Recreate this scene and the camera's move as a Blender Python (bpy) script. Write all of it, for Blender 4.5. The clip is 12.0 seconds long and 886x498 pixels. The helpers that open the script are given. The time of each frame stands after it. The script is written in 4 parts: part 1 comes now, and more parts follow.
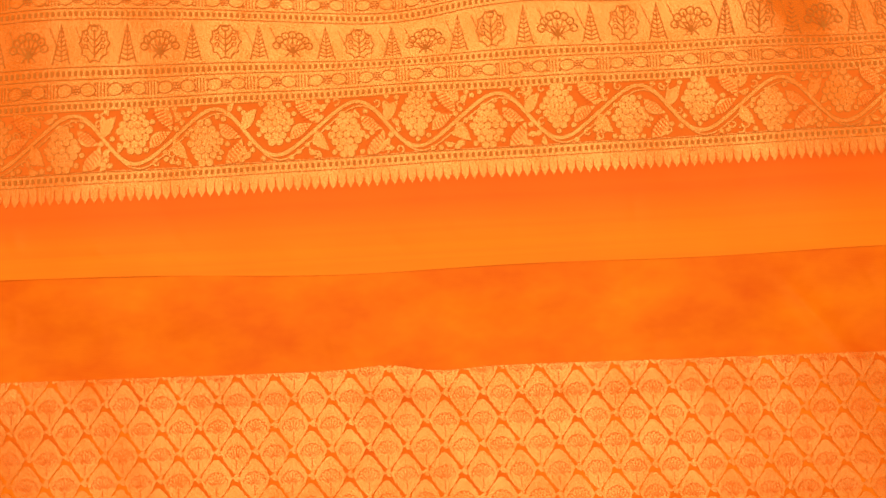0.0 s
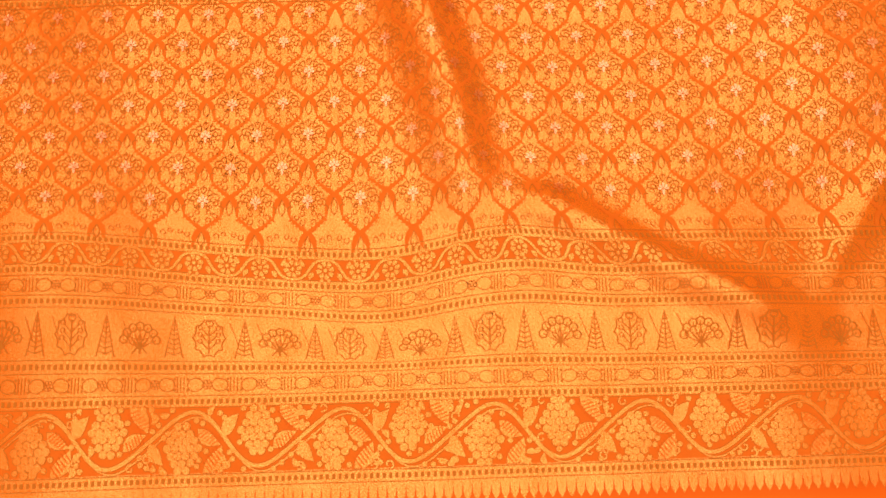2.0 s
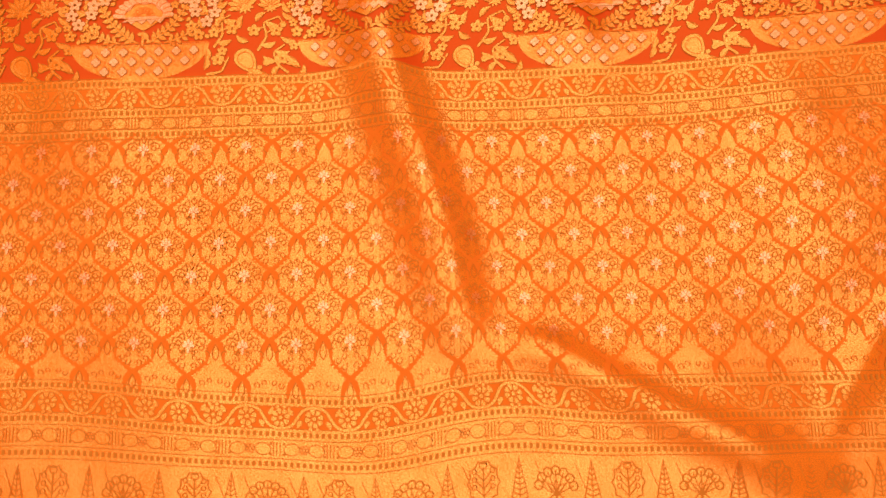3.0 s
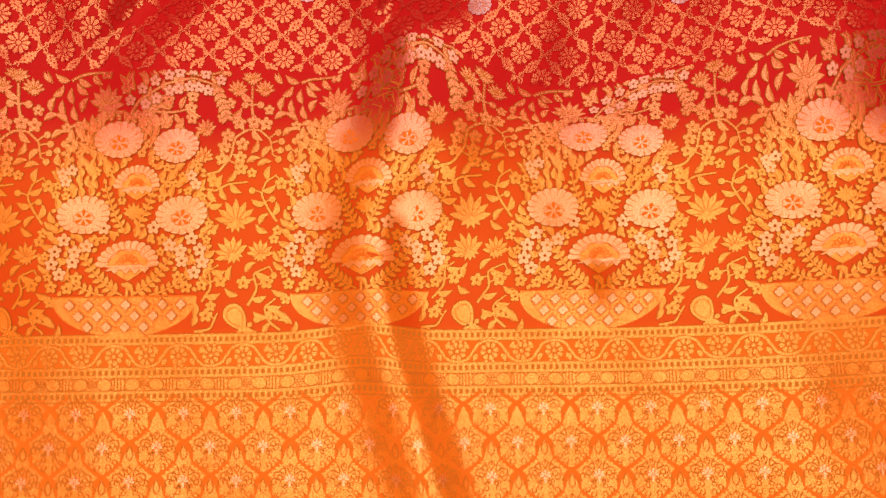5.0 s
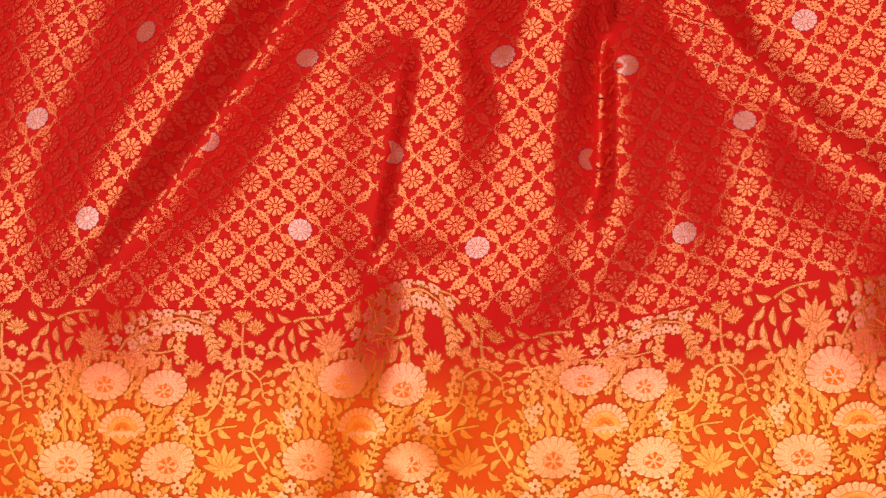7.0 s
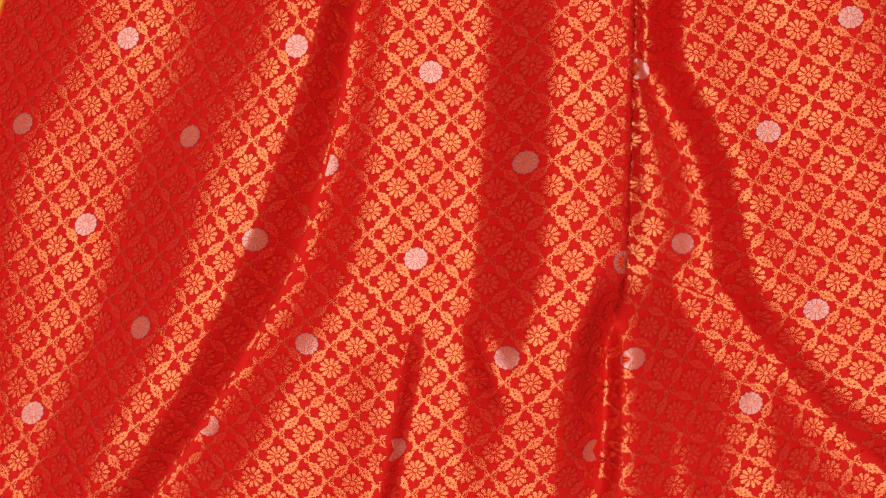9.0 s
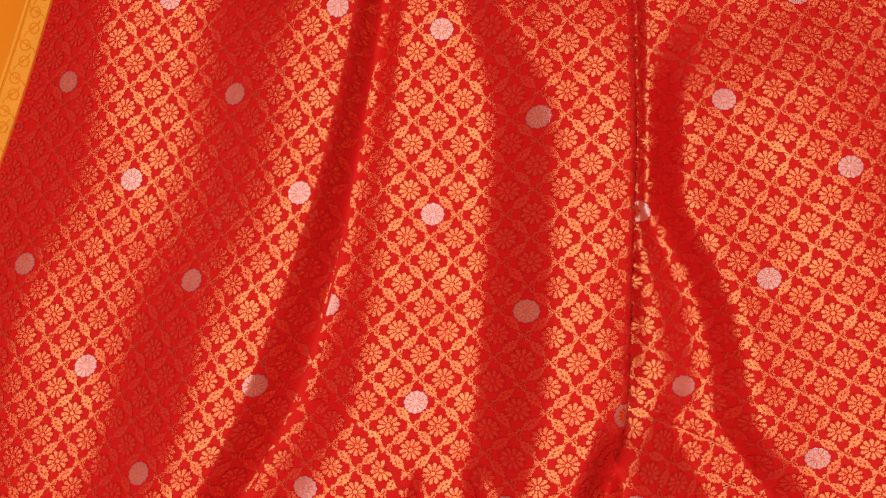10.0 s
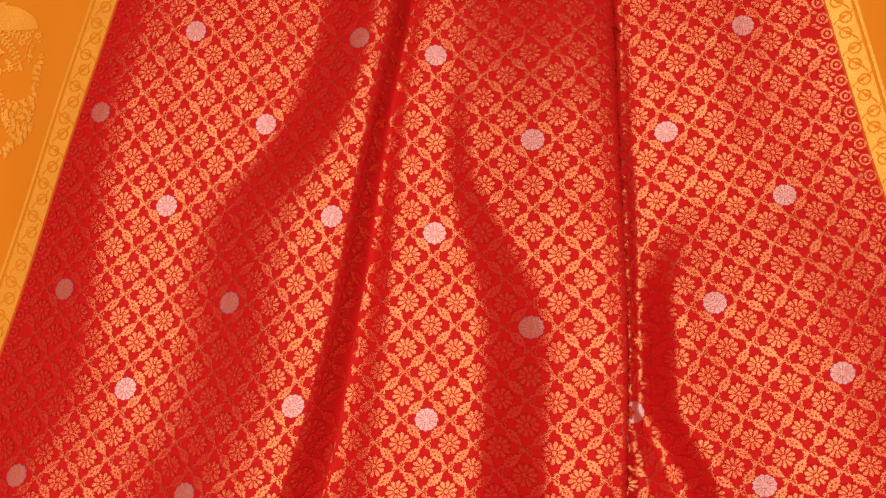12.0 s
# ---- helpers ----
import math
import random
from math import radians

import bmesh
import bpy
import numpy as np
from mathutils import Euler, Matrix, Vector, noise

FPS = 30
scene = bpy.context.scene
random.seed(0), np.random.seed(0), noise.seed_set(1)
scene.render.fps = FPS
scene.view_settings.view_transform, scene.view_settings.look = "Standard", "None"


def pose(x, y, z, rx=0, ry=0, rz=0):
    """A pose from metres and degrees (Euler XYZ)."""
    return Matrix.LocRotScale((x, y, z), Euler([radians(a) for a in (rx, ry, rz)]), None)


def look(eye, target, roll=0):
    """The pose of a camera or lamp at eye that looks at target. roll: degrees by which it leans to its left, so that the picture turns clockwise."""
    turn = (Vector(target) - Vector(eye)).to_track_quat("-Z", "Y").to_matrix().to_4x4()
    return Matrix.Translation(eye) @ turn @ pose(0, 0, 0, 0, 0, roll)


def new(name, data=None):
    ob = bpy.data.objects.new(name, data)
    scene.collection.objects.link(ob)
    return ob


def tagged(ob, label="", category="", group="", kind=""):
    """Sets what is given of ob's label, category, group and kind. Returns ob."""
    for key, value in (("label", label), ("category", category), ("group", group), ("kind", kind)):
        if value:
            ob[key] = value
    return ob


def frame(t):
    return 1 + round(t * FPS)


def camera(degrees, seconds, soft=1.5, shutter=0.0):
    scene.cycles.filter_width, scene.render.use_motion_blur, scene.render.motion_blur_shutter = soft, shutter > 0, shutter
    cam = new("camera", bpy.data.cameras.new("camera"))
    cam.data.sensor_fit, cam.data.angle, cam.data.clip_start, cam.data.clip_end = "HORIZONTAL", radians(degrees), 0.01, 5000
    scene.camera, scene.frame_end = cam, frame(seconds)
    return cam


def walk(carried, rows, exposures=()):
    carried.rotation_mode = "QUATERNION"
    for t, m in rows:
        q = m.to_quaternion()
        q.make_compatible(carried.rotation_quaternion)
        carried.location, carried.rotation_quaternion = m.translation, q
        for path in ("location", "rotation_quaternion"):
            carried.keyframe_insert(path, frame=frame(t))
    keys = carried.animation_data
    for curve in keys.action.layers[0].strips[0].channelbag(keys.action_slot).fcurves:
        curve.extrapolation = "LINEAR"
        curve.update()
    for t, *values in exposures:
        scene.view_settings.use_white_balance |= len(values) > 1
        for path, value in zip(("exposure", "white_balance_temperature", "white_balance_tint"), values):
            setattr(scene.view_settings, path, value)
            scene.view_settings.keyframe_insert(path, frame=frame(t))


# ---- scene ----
cam = camera(60.0, 12.0, 1.5)
PATH = [
    (0.0, 0.0042, -0.0414, 0.6629, 6.558, 0.492, -2.891),
    (0.5, 0.0063, 0.0164, 0.6605, 7.619, 0.207, -1.491),
    (1.0, 0.0100, 0.0747, 0.6584, 8.524, 0.270, -1.194),
    (1.5, 0.0132, 0.1369, 0.6555, 8.517, 0.260, -1.072),
    (2.0, 0.0183, 0.1900, 0.6561, 9.714, 0.324, -1.156),
    (2.5, 0.0240, 0.2427, 0.6582, 10.348, 0.423, -1.266),
    (3.0, 0.0286, 0.3028, 0.6586, 10.638, 0.451, -1.441),
    (3.5, 0.0287, 0.3812, 0.6634, 8.974, 0.098, -1.292),
    (5.5, 0.0345, 0.6452, 0.6776, 5.820, 0.039, -0.639),
    (6.0, 0.0356, 0.6932, 0.6764, 6.364, 0.042, -0.439),
    (6.5, 0.0385, 0.7403, 0.6766, 6.633, 0.163, -0.554),
    (7.0, 0.0417, 0.7866, 0.6765, 7.428, 0.264, -0.577),
    (9.0, 0.0374, 1.1036, 0.6914, 1.868, -0.163, -0.499),
    (9.5, 0.0369, 1.1526, 0.6929, 2.941, -0.202, 0.030),
    (10.0, 0.0367, 1.2101, 0.6962, 3.390, -0.216, -0.001),
    (10.5, 0.0383, 1.2532, 0.6969, 4.195, -0.140, -0.280),
    (11.0, 0.0389, 1.2966, 0.7009, 4.618, -0.176, -0.255),
    (11.5, 0.0388, 1.3252, 0.7063, 5.533, -0.280, -0.334),
    (12.0, 0.0414, 1.3527, 0.7113, 6.531, -0.310, -0.393),
]
walk(cam, [(t, pose(x, y, z, rx, ry, rz)) for t, x, y, z, rx, ry, rz in PATH])

# ---- light: one long softbox under the ceiling of a closed room ----
scene.view_settings.exposure = 0.0
world = bpy.data.worlds.new("room_air")
world.use_nodes = True
world.node_tree.nodes["Background"].inputs[0].default_value = (0.9, 0.95, 1.0, 1)
world.node_tree.nodes["Background"].inputs[1].default_value = 0.05
scene.world = world

lamp = new("softbox_light", bpy.data.lights.new("softbox_light", "AREA"))
lamp.data.shape, lamp.data.size, lamp.data.size_y = "RECTANGLE", 2.9, 4.0
lamp.data.energy = 108
lamp.data.color = (1.0, 0.97, 0.93)
lamp.matrix_world = look((-0.06, 0.85, 2.3), (-0.06, 0.85, 0.0))


# ---- materials ----
def nodes_of(name):
    m = bpy.data.materials.new(name)
    m.use_nodes = True
    t = m.node_tree
    return m, t, t.nodes["Principled BSDF"]


def math_node(t, op, a, b, c=None, clamp=False):
    n = t.nodes.new("ShaderNodeMath")
    n.operation, n.use_clamp = op, clamp
    for k, v in enumerate((a, b, c)):
        if v is None:
            continue
        if isinstance(v, (int, float)):
            n.inputs[k].default_value = v
        else:
            t.links.new(v, n.inputs[k])
    return n.outputs[0]


def mix_colour(t, fac, a, b, blend="MIX"):
    n = t.nodes.new("ShaderNodeMix")
    n.data_type, n.blend_type = "RGBA", blend
    for k, v in ((0, fac), (6, a), (7, b)):
        if isinstance(v, (int, float)):
            n.inputs[k].default_value = v
        elif isinstance(v, tuple):
            n.inputs[k].default_value = (*v, 1)
        else:
            t.links.new(v, n.inputs[k])
    return n.outputs[2]


def noise_node(t, where, scale, detail=2.0, rough=0.5):
    n = t.nodes.new("ShaderNodeTexNoise")
    n.inputs["Scale"].default_value, n.inputs["Detail"].default_value = scale, detail
    n.inputs["Roughness"].default_value = rough
    t.links.new(where, n.inputs["Vector"])
    return n.outputs["Fac"]


def stretched(t, where, sx, sy, sz=1.0):
    n = t.nodes.new("ShaderNodeMapping")
    n.inputs["Scale"].default_value = (sx, sy, sz)
    t.links.new(where, n.inputs["Vector"])
    return n.outputs[0]


def red_zone(t, xyz):
    """1 where the warp is red: above the pots, between the two side borders."""
    s = t.nodes.new("ShaderNodeSeparateXYZ")
    t.links.new(xyz, s.inputs[0])
    x, y = s.outputs[0], s.outputs[1]
    wob = noise_node(t, stretched(t, xyz, 7, 3), 1.0, 2)
    yy = math_node(t, "ADD", y, math_node(t, "MULTIPLY", math_node(t, "SUBTRACT", wob, 0.5), 0.07))
    up = math_node(t, "MULTIPLY_ADD", yy, 18.0, -18.0 * RED_FROM, True)
    left = math_node(t, "MULTIPLY_ADD", math_node(t, "SUBTRACT", x, math_node(t, "MULTIPLY_ADD", y, LEFT_K, LEFT_C)), 260.0, 0.5, True)
    right = math_node(t, "MULTIPLY_ADD", math_node(t, "SUBTRACT", math_node(t, "MULTIPLY_ADD", y, RIGHT_K, RIGHT_C), x), 260.0, 0.5, True)
    return math_node(t, "MULTIPLY", math_node(t, "MULTIPLY", left, right), up)


RED_FROM = 0.728
LEFT_K, LEFT_C = 0.2990, -0.7532
RIGHT_K, RIGHT_C = -0.2153, 0.7609


def weave_bump(t, xyz, bsdf, strength, wide=1500.0, diagonal=False):
    w = t.nodes.new("ShaderNodeTexWave")
    w.wave_type, w.bands_direction = "BANDS", "DIAGONAL" if diagonal else "Y"
    w.inputs["Scale"].default_value = wide / 6.28
    w.inputs["Distortion"].default_value = 0.8
    t.links.new(xyz, w.inputs["Vector"])
    grain = noise_node(t, xyz, 900, 2)
    h = math_node(t, "ADD", w.outputs["Fac"], math_node(t, "MULTIPLY", grain, 1.3))
    b = t.nodes.new("ShaderNodeBump")
    b.inputs["Strength"].default_value, b.inputs["Distance"].default_value = strength, 0.0004
    t.links.new(h, b.inputs["Height"])
    t.links.new(b.outputs[0], bsdf.inputs["Normal"])


def silk_material(name="silk_ground", deep=0.0):
    """Plain silk ground: orange, turning red above the pots; the plain end is woven with a redder and a yellower stripe."""
    m, t, p = nodes_of(name)
    xyz = t.nodes.new("ShaderNodeNewGeometry").outputs["Position"]
    red = red_zone(t, xyz)
    big = noise_node(t, stretched(t, xyz, 14, 5), 1.0, 3)
    slub = noise_node(t, stretched(t, xyz, 12, 420), 1.0, 2)
    orange = mix_colour(t, big, (0.74, 0.075, 0.003), (0.80, 0.100, 0.004))
    orange = mix_colour(t, math_node(t, "MULTIPLY", slub, 0.25), orange, (0.82, 0.12, 0.006))
    s = t.nodes.new("ShaderNodeSeparateXYZ")
    t.links.new(xyz, s.inputs[0])
    plain = math_node(t, "MULTIPLY_ADD", s.outputs[1], -80.0, 80 * .100, True)
    yellow = math_node(t, "MULTIPLY_ADD", s.outputs[1], -28.0, 28 * .078, True)
    stripe = mix_colour(t, yellow, (0.95, 0.090, 0.006), (0.98, 0.215, 0.005))
    stripe = mix_colour(t, math_node(t, "MULTIPLY", big, 0.7), stripe, (0.95, 0.14, 0.004))
    streak = noise_node(t, stretched(t, xyz, 1.6, 150), 1.0, 3)
    stripe = mix_colour(t, math_node(t, "MULTIPLY_ADD", streak, 1.1, -0.40, True), stripe, (0.97, 0.13, 0.005))
    orange = mix_colour(t, plain, orange, stripe)
    # deep: darker orange, with the puckered satin's sheen and shade painted in as patches
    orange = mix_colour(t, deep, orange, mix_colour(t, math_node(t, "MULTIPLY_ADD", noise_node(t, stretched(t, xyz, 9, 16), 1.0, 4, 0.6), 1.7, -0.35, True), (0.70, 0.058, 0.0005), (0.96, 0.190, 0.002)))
    pots = math_node(t, "MULTIPLY_ADD", s.outputs[1], 60.0, -60 * .578, True)
    orange = mix_colour(t, pots, orange, mix_colour(t, big, (0.63, 0.040, 0.003), (0.71, 0.062, 0.004)))
    margin = math_node(t, "MULTIPLY_ADD", s.outputs[1], 12.0, -11.4, True)
    orange = mix_colour(t, margin, orange, mix_colour(t, big, (0.62, 0.150, 0.006), (0.70, 0.190, 0.010)))
    scarlet = mix_colour(t, big, (0.44, 0.0040, 0.0038), (0.53, 0.007, 0.0065))
    scarlet = mix_colour(t, math_node(t, "MULTIPLY", slub, 0.2), scarlet, (0.56, 0.016, 0.010))
    t.links.new(mix_colour(t, red, orange, scarlet), p.inputs["Base Color"])
    p.inputs["Roughness"].default_value = 0.40
    p.inputs["Specular IOR Level"].default_value = 0.35
    t.links.new(mix_colour(t, red, (1.0, 0.45, 0.1), (1.0, 0.12, 0.08)), p.inputs["Specular Tint"])
    p.inputs["Sheen Weight"].default_value = 0.12
    p.inputs["Sheen Roughness"].default_value = 0.4
    t.links.new(mix_colour(t, red, (1.0, 0.4, 0.05), (1.0, 0.1, 0.06)), p.inputs["Sheen Tint"])
    weave_bump(t, xyz, p, 0.12)
    return m


def zari_material(name, on_orange, on_red, metal, rough, ground_share, under_red=(0.55, 0.009, 0.008)):
    """Metal-wrapped thread woven over silk: part of the silk shows between the threads."""
    m, t, p = nodes_of(name)
    xyz = t.nodes.new("ShaderNodeNewGeometry").outputs["Position"]
    red = red_zone(t, xyz)
    p.inputs["Metallic"].default_value = metal
    p.inputs["Roughness"].default_value = rough
    wear = noise_node(t, xyz, 60, 3)
    fine = noise_node(t, stretched(t, xyz, 500, 1600), 1.0, 1)
    gold = mix_colour(t, red, on_orange, on_red)
    gold = mix_colour(t, math_node(t, "MULTIPLY", fine, 0.35), gold, mix_colour(t, red, (0.8, 0.2, 0.02), (0.55, 0.05, 0.02)))
    gold = mix_colour(t, math_node(t, "MULTIPLY", wear, 0.2), gold, (0.95, 0.5, 0.16))
    t.links.new(gold, p.inputs["Base Color"])
    weave_bump(t, xyz, p, 0.16, 2400.0, True)
    under = t.nodes.new("ShaderNodeBsdfDiffuse")
    s = t.nodes.new("ShaderNodeSeparateXYZ")
    t.links.new(xyz, s.inputs[0])
    margin = math_node(t, "MULTIPLY_ADD", s.outputs[1], 12.0, -11.4, True)
    t.links.new(mix_colour(t, red, mix_colour(t, margin, (0.90, 0.152, 0.007), (0.86, 0.29, 0.03)), under_red), under.inputs["Color"])
    mix = t.nodes.new("ShaderNodeMixShader")
    patch = noise_node(t, xyz, 38, 3)
    twill = noise_node(t, stretched(t, xyz, 620, 1300), 1.0, 2, 0.7)
    share = math_node(t, "MULTIPLY_ADD", math_node(t, "SUBTRACT", twill, 0.5), 1.1, ground_share)
    share = math_node(t, "MULTIPLY_ADD", math_node(t, "SUBTRACT", patch, 0.5), 0.28, share, True)
    t.links.new(share, mix.inputs[0])
    t.links.new(p.outputs[0], mix.inputs[1])
    t.links.new(under.outputs[0], mix.inputs[2])
    t.links.new(mix.outputs[0], t.nodes["Material Output"].inputs[0])
    return m


def plain_material(name, a, b, rough, scale=8.0, bump=0.1):
    m, t, p = nodes_of(name)
    xyz = t.nodes.new("ShaderNodeNewGeometry").outputs["Position"]
    f = noise_node(t, xyz, scale, 4)
    t.links.new(mix_colour(t, f, a, b), p.inputs["Base Color"])
    p.inputs["Roughness"].default_value = rough
    p.inputs["Specular IOR Level"].default_value = 0.06 if scale > 100 else 0.2
    n = t.nodes.new("ShaderNodeBump")
    n.inputs["Strength"].default_value, n.inputs["Distance"].default_value = bump, 0.002
    t.links.new(noise_node(t, xyz, scale * 12, 3), n.inputs["Height"])
    t.links.new(n.outputs[0], p.inputs["Normal"])
    return m


SILK = silk_material()
# orange silk whose light and dark patches are painted sheen and shade
SHADE_PATCH_SILK = silk_material("shade_patch_orange_silk", 1.0)
GOLD = zari_material("gold_zari", (1.0, 0.51, 0.13), (1.0, 0.54, 0.20), 1.0, 0.21, 0.80)
SILVER = zari_material("silver_zari", (0.95, 0.60, 0.34), (0.62, 0.53, 0.52), 1.0, 0.30, 0.66, (0.50, 0.070, 0.065))
PALE = zari_material("pale_zari", (0.95, 0.62, 0.36), (0.95, 0.56, 0.36), 1.0, 0.30, 0.72)
THREAD = plain_material("orange_thread", (0.76, 0.112, 0.006), (0.82, 0.145, 0.008), 0.7, 120.0)
BROWN = plain_material("dark_orange_thread_and_shade", (0.52, 0.115, 0.009), (0.62, 0.150, 0.012), 0.7, 120.0)
# dark brown that paints the relief shade round raised leaves and blossoms
RELIEF_SHADE = plain_material("relief_shade_brown", (0.34, 0.085, 0.006), (0.44, 0.115, 0.009), 0.7, 120.0)
WALL = plain_material("wall_paint", (0.30, 0.29, 0.28), (0.35, 0.34, 0.33), 0.8, 3.0)
WOOD = plain_material("table_board", (0.30, 0.19, 0.10), (0.40, 0.26, 0.14), 0.5, 9.0)
FLOOR = plain_material("floor_tile", (0.42, 0.40, 0.37), (0.50, 0.48, 0.45), 0.4, 4.0)


# ---- cloth surfaces ----
def smooth(a, b, v):
    q = np.clip((v - a) / (b - a), 0, 1)
    return q * q * (3 - 2 * q)


def line(y, *knots, reach=1.0):
    """A soft curve through (y, value) knots."""
    ky, kv = np.array(knots[0::2], float), np.array(knots[1::2], float)
    out = np.zeros_like(y, dtype=float)
    for d in (-0.03, -0.015, 0, 0.015, 0.03):
        out += np.interp(y + d * reach, ky, kv) / 5
    return out


def bump(d, left, right):
    return np.exp(-(d / np.where(d < 0, left, right)) ** 2)


class Surface:
    """A cloth as a height field on a regular grid, with its mesh."""

    def __init__(self, x0, x1, y0, y1, step, height, soften=2):
        self.x0, self.y0, self.step = x0, y0, step
        nx, ny = int(round((x1 - x0) / step)) + 1, int(round((y1 - y0) / step)) + 1
        gx, gy = np.meshgrid(x0 + step * np.arange(nx), y0 + step * np.arange(ny))
        z = height(gx, gy)
        for _ in range(soften):
            p = np.pad(z, 1, mode="edge")
            z = (p[:-2, 1:-1] + p[2:, 1:-1] + p[1:-1, :-2] + p[1:-1, 2:] + 4 * p[1:-1, 1:-1]) / 8
        self.z, self.gx, self.gy, self.nx, self.ny = z, gx, gy, nx, ny
        self.dy, self.dx = np.gradient(z, step)

    def sample(self, grid, x, y):
        u = np.clip((x - self.x0) / self.step, 0, self.nx - 1.001)
        v = np.clip((y - self.y0) / self.step, 0, self.ny - 1.001)
        i, j = u.astype(int), v.astype(int)
        a, b = u - i, v - j
        return (grid[j, i] * (1 - a) + grid[j, i + 1] * a) * (1 - b) + (grid[j + 1, i] * (1 - a) + grid[j + 1, i + 1] * a) * b

    def place(self, xy, lift):
        x, y = xy[:, 0], xy[:, 1]
        n = np.stack((-self.sample(self.dx, x, y), -self.sample(self.dy, x, y), np.ones_like(x)), 1)
        n /= np.linalg.norm(n, axis=1)[:, None]
        return np.stack((x, y, self.sample(self.z, x, y)), 1) + n * lift, n

    def mesh(self, name, y_edge=None):
        k = np.arange(self.nx * self.ny).reshape(self.ny, self.nx)
        quads = np.stack((k[:-1, :-1], k[:-1, 1:], k[1:, 1:], k[1:, :-1]), -1).reshape(-1, 4)
        co = np.stack((self.gx, self.gy, self.z), -1).reshape(-1, 3)
        if y_edge is not None:
            co = y_edge(co)
        return raw_mesh(name, co, quads)


def raw_mesh(name, co, faces, normals=None):
    me = bpy.data.meshes.new(name)
    faces = np.asarray(faces)
    me.vertices.add(len(co))
    me.vertices.foreach_set("co", np.asarray(co, np.float32).ravel())
    me.loops.add(faces.size)
    me.loops.foreach_set("vertex_index", faces.astype(np.int32).ravel())
    me.polygons.add(len(faces))
    me.polygons.foreach_set("loop_start", np.arange(0, faces.size, faces.shape[1], dtype=np.int32))
    me.update(calc_edges=True)
    me.polygons.foreach_set("use_smooth", np.ones(len(faces), bool))
    if normals is not None:
        me.normals_split_custom_set_from_vertices(normals.tolist())
    return me


def body_x(x):
    """The body's folds are planned in slightly smaller units than the table's."""
    return (x + .002) / 1.024


def body_y(y):
    return (y + .01445) / 1.0275


def saree_height(x, y):
    """Gathered red body in long folds, a flat pallu with two soft ridges, a plain end."""
    x, y, flat_x, flat_y = body_x(x), body_y(y), x, y
    a = line(y, .8, -.38, .93, -.41, 1.1, -.39, 1.19, -.36, 1.25, -.335, 1.34, -.31, 1.5, -.285, 1.7, -.262)
    b1 = line(y, .8, -.34, .98, -.320, 1.1, -.322, 1.19, -.295, 1.25, -.262, 1.34, -.248, 1.5, -.228, 1.7, -.205)
    s1 = -.012 + line(y, .8, -.325, 1.06, -.25, 1.18, -.215, 1.28, -.19, 1.43, -.165, 1.51, -.09, 1.6, -.055, 1.7, -.04)
    b2 = line(y, .8, -.31, .93, -.237, 1.04, -.179, 1.17, -.126, 1.29, -.08, 1.45, -.056, 1.59, -.006, 1.7, .01)
    d = line(y, .8, -.275, .93, -.188, 1.0, -.14, 1.1, -.082, 1.23, -.047, 1.29, -.039, 1.39, -.021, 1.54, .0, 1.7, .03)
    b3 = line(y, .8, -.20, .924, -.116, 1.015, -.063, 1.11, -.02, 1.23, .0, 1.3, .0, 1.42, .008, 1.54, .018, 1.7, .05)
    m = line(y, .8, .03, 1.0, .05, 1.2, .068, 1.4, .07, 1.7, .08)
    b4 = line(y, .8, .115, .95, .128, 1.015, .139, 1.09, .16, 1.18, .168, 1.3, .178, 1.5, .185, 1.7, .19)
    v = line(y, .8, .15, 1.0, .163, 1.05, .176, 1.1, .188, 1.3, .197, 1.7, .200)
    e = line(y, .8, .18, .92, .19, 1.015, .194, 1.11, .197, 1.23, .203, 1.33, .206, 1.7, .208)
    q = line(y, .8, .23, 1.05, .245, 1.2, .236, 1.27, .220, 1.4, .214, 1.7, .214)
    tt = line(y, .8, .28, 1.04, .30, 1.11, .298, 1.2, .282, 1.25, .252, 1.3, .232, 1.4, .221, 1.7, .221)
    beside = smooth(1.52, 1.42, y) * smooth(1.0, 1.09, y)
    q = np.maximum(q - .018 * beside, e + .006)
    tt = np.maximum(tt - .028 * beside, q + .006)
    r = tt + 0.035 + .05 * smooth(1.36, 1.50, y)
    top = smooth(1.32, 1.50, y)
    deep = smooth(1.10, 1.02, y)
    m = m + (.042 - m) * top
    shelf = b4 - .030 + (.078 - b4 + .030) * top
    notch = smooth(.85, .93, y)
    flank = v - .024 - .006 * deep
    v = v + (e - .012 - v) * deep * notch
    far = np.full_like(y, 0.46)
    low = np.full_like(y, -0.60)
    crest = line(y, .8, .010, .95, .034, 1.1, .040, 1.3, .040, 1.6, .036)
    fade = smooth(1.85, 1.40, y)
    edge = .022 + .033 * fade * smooth(.85, 1.1, y) - .010 * top
    lines = [(low, 0.001), (a - .075, 0.0005), (b1, 0.023), (s1, 0.021), (b2, crest), (b2 + (.35 + .2 * smooth(1.2, 1.4, y)) * (d - b2), crest - .003),
             (d, line(y, .8, .004, 1.1, .003, 1.35, .008, 1.6, .012)), (b3, line(y, .8, .010, .95, .018, 1.4, .016)),
             (m, line(y, .8, .012, 1.2, .013, 1.36, .016, 1.46, .017)), (shelf, edge - .003 - .010 * top), (flank, edge), (v, edge - .002 + (.010 - edge) * deep * notch), (e - .006 * deep, .002 + .022 * deep),
             (q, .003 + .005 * beside + .013 * deep), (tt, .001 + .010 * deep), (r, .024 - .008 * deep - .013 * smooth(1.33, 1.46, y)), (far, .034 - .012 * top),
             (np.full_like(y, 0.62), 0.003)]
    z = np.zeros_like(y)
